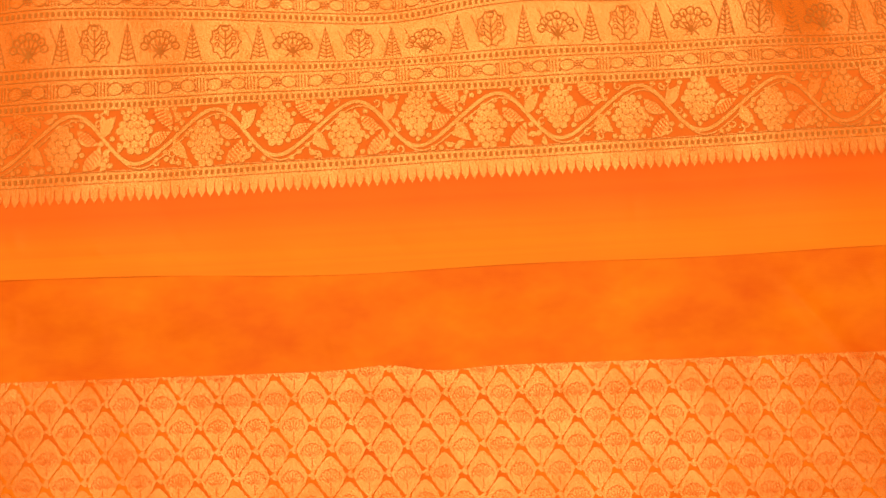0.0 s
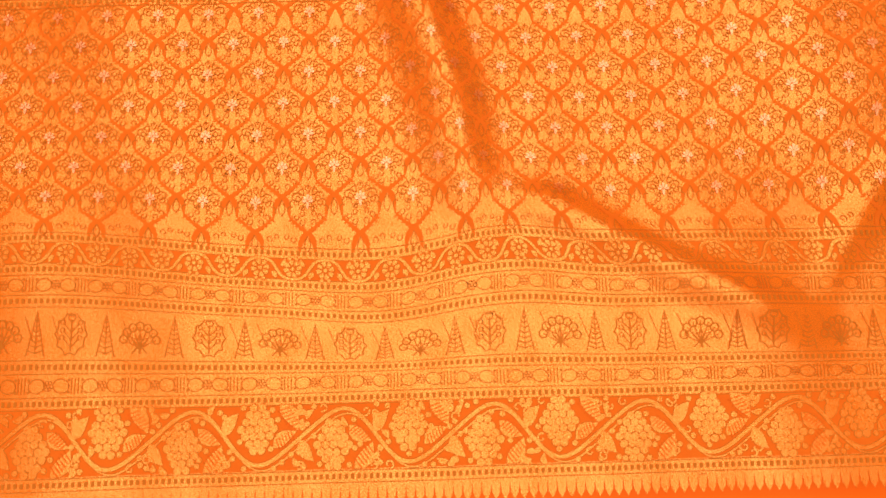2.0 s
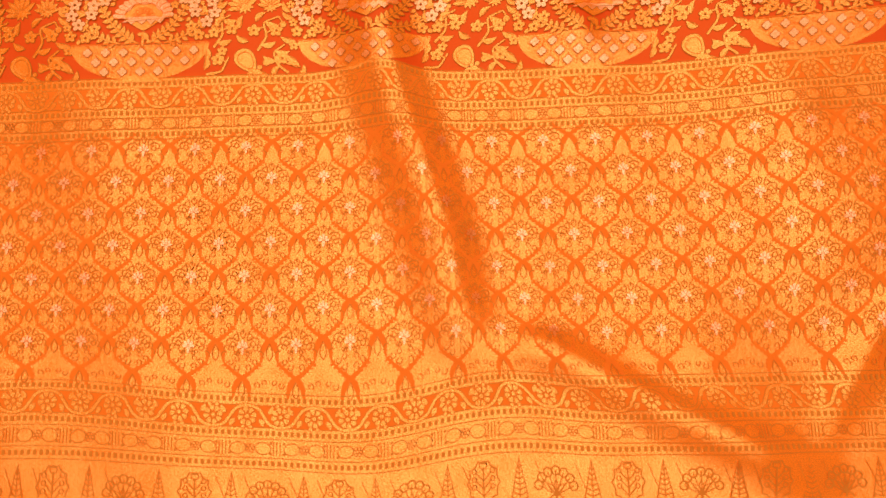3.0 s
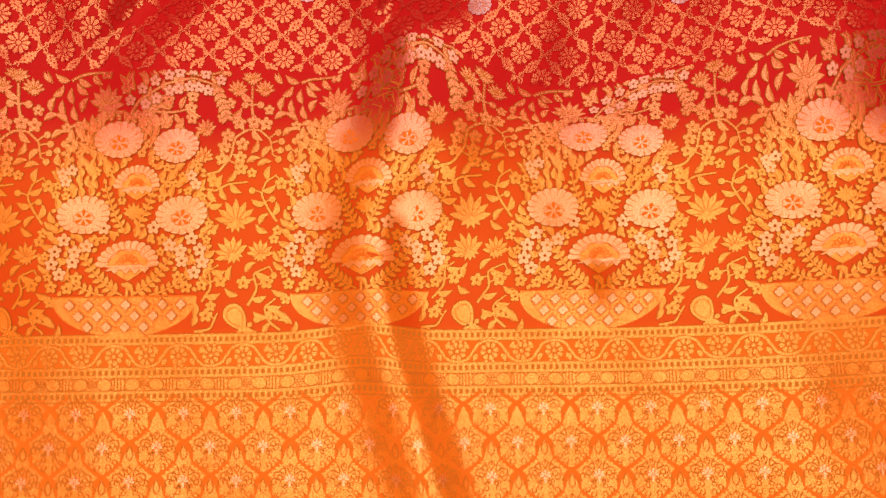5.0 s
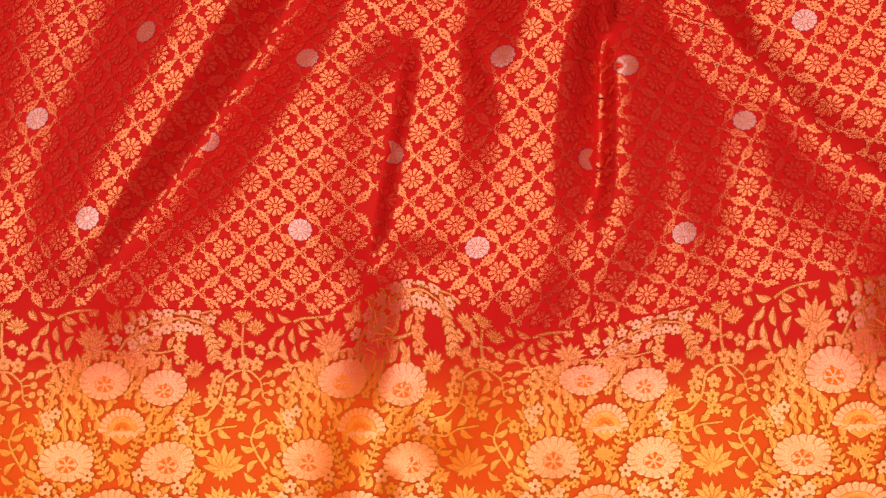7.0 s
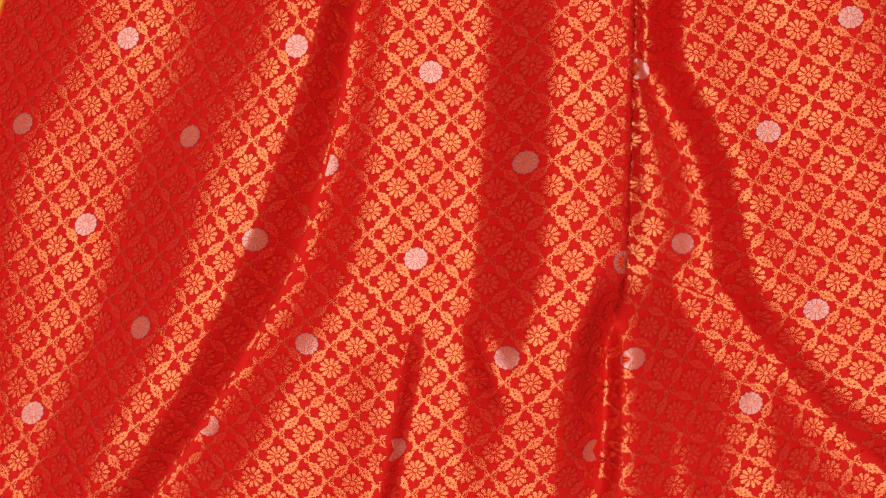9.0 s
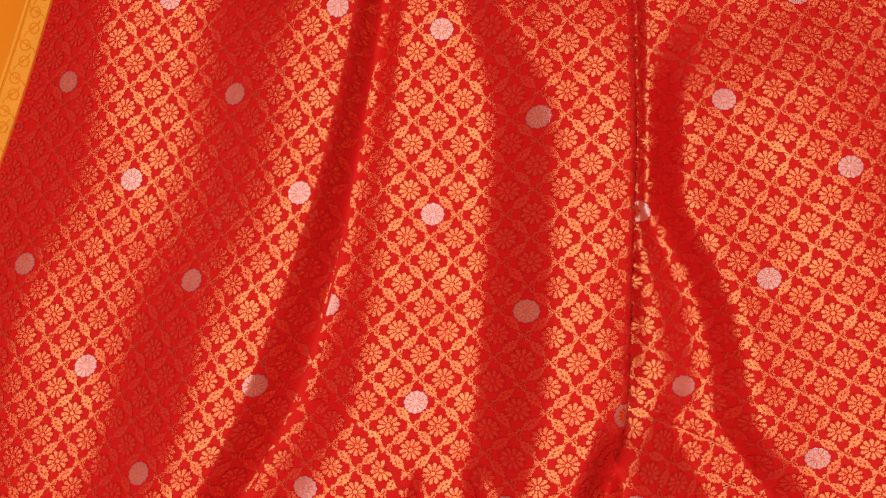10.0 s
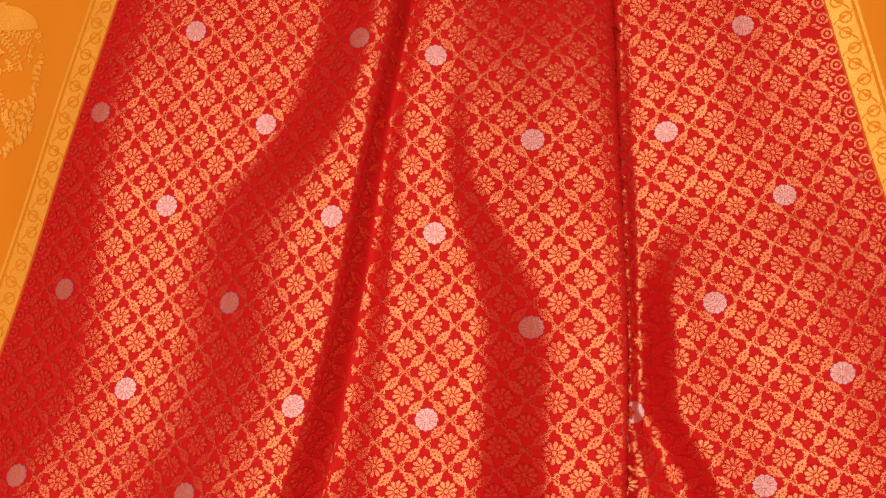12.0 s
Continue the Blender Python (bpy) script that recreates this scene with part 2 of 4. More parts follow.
    for (xa, za), (xb, zb) in zip(lines, lines[1:]):
        w = smooth(0, 1, np.clip((x - xa) / np.maximum(xb - xa, 1e-4), 0, 1))
        z = np.where((x >= xa) & (x < xb), za + (zb - za) * w, z)
    # trough that runs down to the right across the body
    g = np.interp(x, (.19, .245, .298, .337, .376, .42, .5), (1.095, 1.066, 1.044, .996, .948, .905, .83))
    z -= bump(y - g, .085, .030) * .018 * smooth(.20, .27, x)
    # small pinched pleat
    p = np.interp(y, (.84, 1.04), (-.024, .012))
    z += bump(x - p, .040, .007) * .013 * smooth(.83, .88, y) * smooth(1.06, 1.0, y)
    z += bump(x - line(y, .98, .09, 1.04, .065), .008, .01) * .008 * smooth(.97, 1.0, y) * smooth(1.06, 1.03, y)
    z *= 1.18 * smooth(.775, .88, y + .02 * np.sin(x * 22))
    x, y = flat_x, flat_y
    # the middle fold: a tent over the pots that sinks away to the right
    z += bump(x - line(y, .66, .085, .69, .060, .723, .036, .77, .018, .834, .016, .90, .0, reach=.6), .036, .056) * .021 * smooth(.665, .75, y) * smooth(.90, .835, y)
    z += bump(np.hypot((x - .105) * .9, y - .675), .026, .026) * .006
    z += bump(np.hypot((x + .37) * 1.2, (y - .84) * .7), .04, .04) * .022
    # pallu: a soft ridge that bends away to the right at its foot
    k = line(y, .3, .06, .335, .055, .36, .036, .44, .026, .517, .002, .59, -.02, .66, -.03, .75, -.012, .85, .0)
    z += bump(x - k, .034, .024) * line(y, .30, 0, .345, .011, .45, .016, .58, .018, .66, .016, .76, .013, .84, .0)
    k2 = np.interp(x, (.04, .12, .214, .314, .36), (.355, .335, .282, .238, .225))
    z += bump(y - k2, .024, .016) * .011 * smooth(.05, .11, x) * smooth(.36, .27, x)
    z += bump(y - (.30 + (x - .356) * 1.3), .026, .03) * .007 * smooth(.32, .38, x)
    z += bump(np.hypot(x - .335, y - .535), .03, .03) * .004
    z += bump(np.hypot((x - .155) * 1.2, y - .63), .022, .022) * .007 + bump(np.hypot(x - .03, (y - .70) * .6), .028, .028) * .006
    z += .0022 * np.sin(x * 15 + 1.3) * np.sin(y * 19) * smooth(.84, .7, y) + .0012 * np.sin(x * 41 + y * 13)
    # plain end
    z += creases(x, y, 8, .02, .06, .0012, .004)
    z += .022 * smooth(.19, .42, x) * smooth(.34, .46, y) * smooth(.86, .74, y)
    z += .006
    z += .002 * smooth(.09, .05, y)
    return np.maximum(z, .004)


def lower_height(x, y):
    """The second cloth: a puckered plain strip, then brocade."""
    z = 0.0015 + .0045 * smooth(-.075, .010, y) * smooth(.06, .02, y) + .0022 * bump(y + .075 + .006 * np.sin(x * 16 + 1.0), .02, .012)
    z += .0022 * np.sin(x * 19 + y * 34 + np.sin(y * 60)) * bump(y + .040, .03, .03)
    z += .0040 * bump(np.hypot((x + .02) * .6, y + .055), .022, .022) + .003 * bump(x - .31 + (y + .03) * .8, .008, .012) * bump(y + .04, .03, .03)
    z += creases(x, y, 3, -.065, .0, .0011, .0035)
    z += .0006 * np.sin(x * 17) * np.sin(y * 21) + .0004 * np.sin(x * 55 + y * 31)
    return z


def creases(x, y, seed, y0, y1, deep, wide):
    """Short pressed wrinkles, nearly along the cloth's length."""
    rng, z = random.Random(seed), np.zeros_like(y)
    for _ in range(15):
        cx, cy, lean, ln = rng.uniform(-.42, .42), rng.uniform(y0, y1), rng.uniform(-.6, .1), rng.uniform(.008, .022)
        d = (x - cx) - lean * (y - cy)
        z += deep * rng.uniform(-1, 1) * np.exp(-(d / wide) ** 2 - ((y - cy) / ln) ** 2)
    return z


def part(name, me, material, parent, label=""):
    me.materials.append(material)
    ob = new(name, me)
    ob.parent = parent
    return tagged(ob, label)


def box(name, x0, x1, y0, y1, z0, z1, material, bevel=0.0):
    bm = bmesh.new()
    bmesh.ops.create_cube(bm, size=1, matrix=Matrix.LocRotScale(((x0 + x1) / 2, (y0 + y1) / 2, (z0 + z1) / 2), None, (x1 - x0, y1 - y0, z1 - z0)))
    if bevel:
        bmesh.ops.bevel(bm, geom=bm.edges[:], offset=bevel, segments=2, affect="EDGES")
    me = bpy.data.meshes.new(name)
    bm.to_mesh(me)
    bm.free()
    me.materials.append(material)
    return new(name, me)


# ---- the closed room and the board under the cloth ----
tagged(box("floor", -2.4, 2.4, -2.2, 3.8, -0.85, -0.75, FLOOR), "grey stone tile floor under the table", "floor", kind="structure")
tagged(box("ceiling", -2.4, 2.4, -2.2, 3.8, 2.45, 2.55, WALL), "plain dark grey painted ceiling", "ceiling", kind="structure")
for nm, b in (("wall_west", (-2.5, -2.4, -2.2, 3.8)), ("wall_east", (2.4, 2.5, -2.2, 3.8)), ("wall_south", (-2.5, 2.5, -2.3, -2.2)), ("wall_north", (-2.5, 2.5, 3.8, 3.9))):
    tagged(box(nm, *b, -0.85, 2.55, WALL), "plain dark grey painted wall", "wall", kind="structure")

table = tagged(new("display_table"), "long wooden display table under the spread cloths", "table")
for nm, b in (("tabletop", (-.8, .8, -.9, 1.95, -.04, -.004)), ("leg", (-.75, -.68, -.85, -.78, -.75, -.04)), ("leg", (.68, .75, -.85, -.78, -.75, -.04)),
              ("leg", (-.75, -.68, 1.83, 1.90, -.75, -.04)), ("leg", (.68, .75, 1.83, 1.90, -.75, -.04))):
    ob = box(nm, *b, WOOD, .004)
    ob.parent = table

SAREE = Surface(-.60, .62, .006, 1.80, .003, saree_height)
LOWER = Surface(-.62, .62, -.46, .060, .0025, lower_height)


def hem(co):
    """Moves the first rows on to the slanted, slightly wavy hem."""
    end = .0172 + .0105 * smooth(-.06, -.42, co[:, 0]) + .0009 * np.sin(co[:, 0] * 21)
    k = smooth(.06, .006, co[:, 1])
    co[:, 1] += k * (end - .006)
    rest = np.maximum(lower_height(co[:, 0], co[:, 1]) + .0006, 0)
    co[:, 2] += smooth(.050, .008, co[:, 1]) * (np.minimum(rest, co[:, 2]) - co[:, 2])
    return co


saree = tagged(new("saree"), "orange and red silk brocade saree spread with loose folds", "saree")
part("cloth", SAREE.mesh("cloth", hem), SILK, saree)
lower = tagged(new("blouse_piece"), "orange silk blouse piece with gold shell motifs, lying flat", "fabric")
part("cloth", LOWER.mesh("cloth"), SHADE_PATCH_SILK, lower)


# ---- woven motifs: flat figures of thread floats laid into the cloth ----
def turn(points, angle, scale=1.0, at=0j):
    return np.asarray(points) * (scale * np.exp(1j * angle)) + at


def disc(at, r, n=10):
    return at + r * np.exp(2j * np.pi * np.arange(n) / n)


def oval(at, a, b, angle=0.0, n=12):
    w = 2 * np.pi * np.arange(n) / n
    return turn(a * np.cos(w) + 1j * b * np.sin(w), angle, 1, at)


def petal(at, angle, inner, outer, width):
    """A petal that widens outwards from at."""
    d = outer - inner
    return turn([inner, inner + .35 * d - .32j * width, inner + .75 * d - .5j * width, inner + .95 * d - .3j * width, outer,
                 inner + .95 * d + .3j * width, inner + .75 * d + .5j * width, inner + .35 * d + .32j * width], angle, 1, at)


def leaf(at, angle, length, width, bend=0.0, teeth=0):
    """A pointed leaf from its stalk; teeth give it a saw edge."""
    k = max(5, teeth * 2)
    s = np.linspace(0, 1, k + 1)
    half = np.sin(np.pi * s ** .8) * .5 * width
    if teeth:
        half[1:-1] *= np.where(np.arange(1, k) % 2 == 1, 1.15, .72)
    mid = s * length + 1j * bend * length * s * (1 - s) * 4
    return turn(np.concatenate((mid - 1j * half, (mid + 1j * half)[-2:0:-1])), angle, 1, at)


class Figures:
    """Collects polygons (fans) and strokes (ribbons) in the plane of the cloth; grow widens a second copy that paints
    relief shade round their edges.
    """

    def __init__(self, grow=0.0):
        self.v, self.o, self.f, self.n, self.grow = [], [], [], 0, grow
        self.tier, self.count = [], 0

    def level(self, k):
        """Crossing threads lie a hair above one another."""
        self.count += 1
        self.tier.append(np.full(k, (self.count % 5) * .000025))

    def fill(self, *polygons):
        for p in polygons:
            p = np.asarray(p)
            k = len(p)
            c = p.mean()
            self.v.append(np.concatenate(([c], p)))
            self.o.append(np.concatenate(([c], p + self.grow * (p - c) / np.maximum(np.abs(p - c), 1e-9))))
            i = np.arange(k)
            self.f.append(np.stack((np.full(k, self.n), self.n + 1 + i, self.n + 1 + (i + 1) % k), 1))
            self.n += k + 1
            self.level(k + 1)
        return self

    def stroke(self, points, w0, w1=None):
        p = np.asarray(points)
        k = len(p)
        w1 = w0 if w1 is None else w1
        d = np.gradient(p)
        nrm = 1j * d / np.maximum(np.abs(d), 1e-9)
        half = np.linspace(w0, w1, k) / 2
        for side, extra in ((self.v, 0.0), (self.o, self.grow)):
            side.append(np.concatenate((p + nrm * (half + extra), p - nrm * (half + extra))))
        i = np.arange(k - 1)
        self.f.append(np.concatenate((np.stack((self.n + i, self.n + k + i, self.n + k + i + 1), 1), np.stack((self.n + i, self.n + k + i + 1, self.n + i + 1), 1))))
        self.n += 2 * k
        self.level(2 * k)
        return self

    def strip(self, outer, inner):
        """A closed band between two outlines of as many points."""
        k = len(outer)
        c = np.mean(outer)
        for side, extra in ((self.v, 0.0), (self.o, self.grow)):
            side.append(np.concatenate((outer + extra * (outer - c) / np.abs(outer - c), inner)))
        i, j = np.arange(k), (np.arange(k) + 1) % k
        self.f.append(np.concatenate((np.stack((self.n + i, self.n + j, self.n + k + j), 1), np.stack((self.n + i, self.n + k + j, self.n + k + i), 1))))
        self.n += 2 * k
        self.level(2 * k)
        return self

    def ring(self, polygon, w):
        p = np.asarray(polygon)
        return self.stroke(np.concatenate((p, p[:2])), w)

    def sheet(self, x0, x1, y0, y1, step=.004):
        nx, ny = max(2, int((x1 - x0) / step) + 1), max(2, int((y1 - y0) / step) + 2)
        gx, gy = np.meshgrid(np.linspace(x0, x1, nx), np.linspace(y0, y1, ny))
        k = self.n + np.arange(nx * ny).reshape(ny, nx)
        a, b, c, d = k[:-1, :-1].ravel(), k[:-1, 1:].ravel(), k[1:, 1:].ravel(), k[1:, :-1].ravel()
        self.v.append((gx + 1j * gy).ravel())
        self.o.append(self.v[-1])
        self.f.append(np.concatenate((np.stack((a, b, c), 1), np.stack((a, c, d), 1))))
        self.n += nx * ny
        self.level(nx * ny)
        return self

    def take(self, other, m=1 + 0j, at=0j, shear=None, mirror=False):
        """Adds another set, turned and scaled by the complex m, or by the pair of complex axes shear."""
        if other.n == 0:
            return self
        for side, given in ((self.v, other.v), (self.o, other.o)):
            v = np.concatenate(given)
            if mirror:
                v = -v.conj()
            side.append((v.real * shear[0] + v.imag * shear[1] if shear else v * m) + at)
        self.f.append(np.concatenate(other.f) + self.n)
        self.n += len(v)
        self.count += 1
        self.tier.append(np.concatenate(other.tier) + (self.count % 3) * .000009)
        return self

    def edging(self):
        """The widened copy, to be woven just under the figures as painted edge shade."""
        e = Figures()
        e.v, e.o, e.f, e.n, e.tier = self.o, self.o, [f.copy() for f in self.f], self.n, self.tier
        return e

    def weave(self, name, surface, material, parent, lift, warp=None, label="", keep=None, kind=""):
        v, f = np.concatenate(self.v), np.concatenate(self.f)
        tier = np.concatenate(self.tier)
        xy = np.stack((v.real, v.imag), 1)
        if warp:
            xy = warp(xy)
        if keep is not None:
            ok = keep(xy[:, 0], xy[:, 1])
            f = f[ok[f].all(axis=1)]
            used = np.unique(f)
            back = np.zeros(len(xy), int)
            back[used] = np.arange(len(used))
            f, xy, tier = back[f], xy[used], tier[used]
        if len(f) == 0:
            return None
        a = xy[f[:, 1]] - xy[f[:, 0]]
        b = xy[f[:, 2]] - xy[f[:, 0]]
        flip = a[:, 0] * b[:, 1] - a[:, 1] * b[:, 0] < 0
        f[flip] = f[flip][:, ::-1]
        co, n = surface.place(xy, lift + tier[:, None])
        ob = part(name, raw_mesh(name, co, f, n), material, parent, label)
        return tagged(ob, kind=kind)


def field_edge(x):
    """Where the pot border ends and the net of the body begins: pulled up by the middle fold, sagging beside it."""
    return line(x, -.35, .826, -.10, .822, -.06, .814, -.02, .838, .0, .8455, .03, .8455, .06, .822, .09, .806, .144, .8005, .19, .8075, .24, .8185, .34, .840, .39, .8455, .5, .85, reach=.5)


def pallu_warp(xy):
    """How the woven lines of the pallu wander on the table."""
    x, y = xy[:, 0], xy[:, 1]
    dy = .0075 * np.cos(2 * np.pi * (x + .33) / .40) * smooth(.19, .08, x) * np.exp(-((y - .300) / .075) ** 2)
    dy += x * np.interp(y, (.10, .15, .19, .22, .30, .34), (.012, .007, .003, -.010, -.008, 0))
    dy -= .011 * np.exp(-((x + .03) / .07) ** 2) * smooth(.19, .24, y) * smooth(.36, .31, y)
    dy += (field_edge(x) - .8215) * smooth(.75, .82, y)
    dy += .010 * np.exp(-((x + .035) / .045) ** 2) * np.exp(-((y - .570) / .05) ** 2) * .8
    dy += .006 * (np.maximum(x - .20, 0) / .2) ** 1.6 * smooth(.30, .38, y) * smooth(.80, .62, y)
    ridge = line(y, .3, .06, .44, .026, .59, -.02, .66, -.03)
    dx = -.0115 * smooth(-.03, .05, x - ridge) * smooth(.28, .33, y) * smooth(.66, .58, y)
    return np.stack((x + dx, y + dy), 1)


X0, X1 = -.56, .58
band = np.arange

gold = Figures()          # gold grounds of the pallu's bands
ink = Figures()           # small orange figures on gold
relief = Figures(.0006)        # gold figures on orange
rim = Figures()
fine = Figures()          # thin dark outlines on gold


def curve(f, a, b, n=12):
    s = np.linspace(a, b, n)
    return f(s)


def square_row(y, pitch=.0052, w=.0026, h=.0040):
    for x in band(X0, X1, pitch):
        fine.fill(np.array([x - w / 2 + 1j * (y - h / 2), x + w / 2 + 1j * (y - h / 2), x + w / 2 + 1j * (y + h / 2), x - w / 2 + 1j * (y + h / 2)]))
    for s in (-.0048, .0048):
        fine.stroke(band(X0, X1, .008) + 1j * (y + s), .0007)


def rosette(fig, at, r, petals, centre=.25, gap=.8, start=0.0):
    for k in range(petals):
        fig.fill(petal(at, start + 2 * np.pi * k / petals, r * (centre + .08), r, 2 * np.pi * r * .72 / petals * gap))
    fig.fill(disc(at, r * centre * .8, 7))


def vine_band(y, half=.0085, pitch=.0280):
    """Small rosettes on a running tendril, gold on orange."""
    ink.sheet(X0, X1, y - half, y + half, .005)
    for k, x in enumerate(band(X0, X1, pitch)):
        at = x + 1j * y
        sgn = 1 if k % 2 else -1
        rosette(relief, at, .0078, 8, .28, .95, .2)
        # the tendril hugs each flower by turns from above and from below
        relief.stroke(curve(lambda s: at + .0128 * np.cos(s) + 1j * sgn * .0098 * np.sin(s) * .93, .15, np.pi - .15, 12), .0022)
        relief.stroke([at + .0126 + 1j * sgn * .002, at + pitch / 2, at + pitch - .0126 - 1j * sgn * .002], .0022)
        for m in (-1, 1):
            relief.fill(leaf(at + m * .0102 - 1j * sgn * .0022, -sgn * np.pi / 2 + m * .5, .0075, .0040, m * .1))
        relief.fill(disc(at - 1j * sgn * half * .93 + .003, .0016, 6), disc(at - 1j * sgn * half * .93 - .003, .0016, 6))


def bead_row(y, pitch=.0445):
    """Gold ovals and a small flower between triple bars, drawn in outline on gold."""
    for x in band(X0, X1, pitch):
        at = x + 1j * y
        for d in (-.0028, 0, .0028):
            fine.stroke([at + d - .006j, at + d + .006j], .0008)
        fine.ring(oval(at + .0125, .0068, .0052, .15), .0008)
        fine.ring(oval(at + .0330, .0068, .0052, -.15), .0008)
        for k in range(6):
            fine.ring(disc(at + .0225 + .0026 * np.exp(1j * k * np.pi / 3), .0015, 6), .0006)
        for d in (.006, .0395):
            fine.fill(disc(at + d + .0045j, .0012, 6), disc(at + d - .0045j, .0012, 6))


def tall_band(y, h=.034, pitch=.0590):
    """Slender trees with chevrons between two kinds of flowering sprig."""
    for k, x in enumerate(band(-.3285 - 4 * .0590, X1, pitch)):
        a = x + 1j * (y - h / 2)
        fine.stroke([a - .0085, a - .0075, a + 1j * h, a + .0075, a + .0085], .0011)
        fine.stroke([a + .001j, a + .98j * h], .0007)
        for s in np.linspace(.05, .75, 7):
            w = .0075 * (1 - s)
            fine.stroke([a - w + 1j * h * (s + .07), a + 1j * h * s, a + w + 1j * h * (s + .07)], .0009)
        b = a + pitch / 2 + .002j
        if k % 2 == 1:
            for t in np.linspace(-1.35, 1.35, 7):
                tip = b + .008j + .0145 * np.exp(1j * (np.pi / 2 - t))
                fine.stroke([b + .004j, (b + tip) / 2 + .002j, tip], .0008)
                fine.ring(disc(tip, .0036, 7), .0012)
            fine.stroke([b - .0065, b - .003 + .004j, b + .003 + .004j, b + .0065], .0011)
            fine.stroke([b, b + .006j], .0018)
            for t in (-.8, 0, .8):
                fine.ring(leaf(b + .006j, np.pi / 2 - t, .010, .0035), .0007)
        else:
            w = np.linspace(0, 2 * np.pi, 31)[:-1]
            r = 1 + .10 * np.cos(w * 10)
            fine.ring(b + .0145j + .0125 * r * np.cos(w) + 1j * .0155 * r * np.sin(w), .0011)
            fine.stroke([b + .001j, b + .026j], .0011)
            for t in (-1, 1):
                for s in (.008, .014, .020):
                    fine.stroke([b + 1j * (s - .004), b + t * .004 + 1j * s, b + t * .0065 + 1j * (s + .003)], .0009)
                    fine.ring(disc(b + t * .0075 + 1j * (s + .0035), .0020, 6), .0008)
            fine.ring(disc(b + .0275j, .0032, 7), .0009)
    # slanting twill lines in the gold ground
    for x in band(X0, X1, .0046):
        u = ((x + .3285) / pitch) % 1
        if .17 < u < .23 or .77 < u < .83:
            fine.stroke([x + 1j * (y + .014), x + .008 + 1j * (y - .006)], .0006)


def grape_band(y, half=.0265, period=.1245):
    """A bold wave of vine; a bunch of grapes, two striped leaves and curling tendrils fill each bend, gold on orange."""
    ink.sheet(X0, X1, y - half, y + half, .005)
    rng = random.Random(5)
    x = band(X0, X1, .004)
    start = .0525
    wave = lambda q: y + .0215 * np.cos(2 * np.pi * (q - start) / period) + .0025 * np.sin(4 * np.pi * (q - start) / period)
    relief.stroke(x + 1j * wave(x), .0030)
    relief.stroke(x + .0030 + 1j * (wave(x) - .0042), .0011)
    for k in range(-11, 11):
        c = start + k * period / 2
        up = -1 if k % 2 == 0 else 1
        spots = []

        def free(q, r):
            return abs(q.imag - y) < half - r * .7 and abs(q.imag - wave(q.real)) > r + .0034 and all(abs(q - o) > r + p for o, p in spots)

        # two striped leaves beyond the bunch, a smooth one before it
        for dx, dv, ang, ln, wd, lined in ((.0205, .0160, up * -.95, .0260, .0125, 1), (.0175, -.0020, up * .60, .0230, .0110, 1), (-.0265, .0110, up * 1.0, .0215, .0105, 0)):
            a = c + dx + 1j * (y + up * dv)
            d = np.exp(1j * ang)
            relief.fill(leaf(a - .5 * ln * d, ang, ln, wd, .10 * up))
            for u in (-.30, -.18, -.06, .06, .18, .30) if lined else ():
                rim.stroke([a + ln * (u - .06) * d - .42j * wd * d, a + ln * (u + .06) * d + .42j * wd * d], .0008)
            spots += [(a - .28 * ln * d, wd * .42), (a, wd * .50), (a + .28 * ln * d, wd * .42)]
        # the bunch: berries packed in a drop
        mid = c - .005 + 1j * (y + up * .0070)
        for row in range(-3, 4):
            for col in range(-3, 4):
                q = mid + (col + (.5 if row % 2 else 0)) * .0066 + 1j * row * .0058
                if ((q.real - mid.real) / .0160) ** 2 + ((q.imag - mid.imag) / .0185) ** 2 < 1 and free(q, .0027):
                    relief.fill(disc(q + complex(rng.uniform(-.0004, .0004), rng.uniform(-.0004, .0004)), .0032 + .0003 * rng.random(), 9))
                    spots.append((q, .0031))
        # curls and berries in the gaps
        for _ in range(260):
            q = complex(c + rng.uniform(-.034, .034), y + rng.uniform(-half, half))
            if free(q, .0036):
                spots.append((q, .0036))
                if rng.random() < .45:
                    relief.stroke(curve(lambda t: q + .0040 * (1 - .65 * t) * np.exp(1j * (5.2 * t + k)), 0, 1, 9), .0015, .0011)
                else:
                    a = rng.uniform(0, 6.28)
                    relief.fill(leaf(q - .0048 * np.exp(1j * a), a, .0098, .0050, .18))
            elif free(q, .0024):
                spots.append((q, .0024))
                relief.fill(disc(q, .0023, 8))


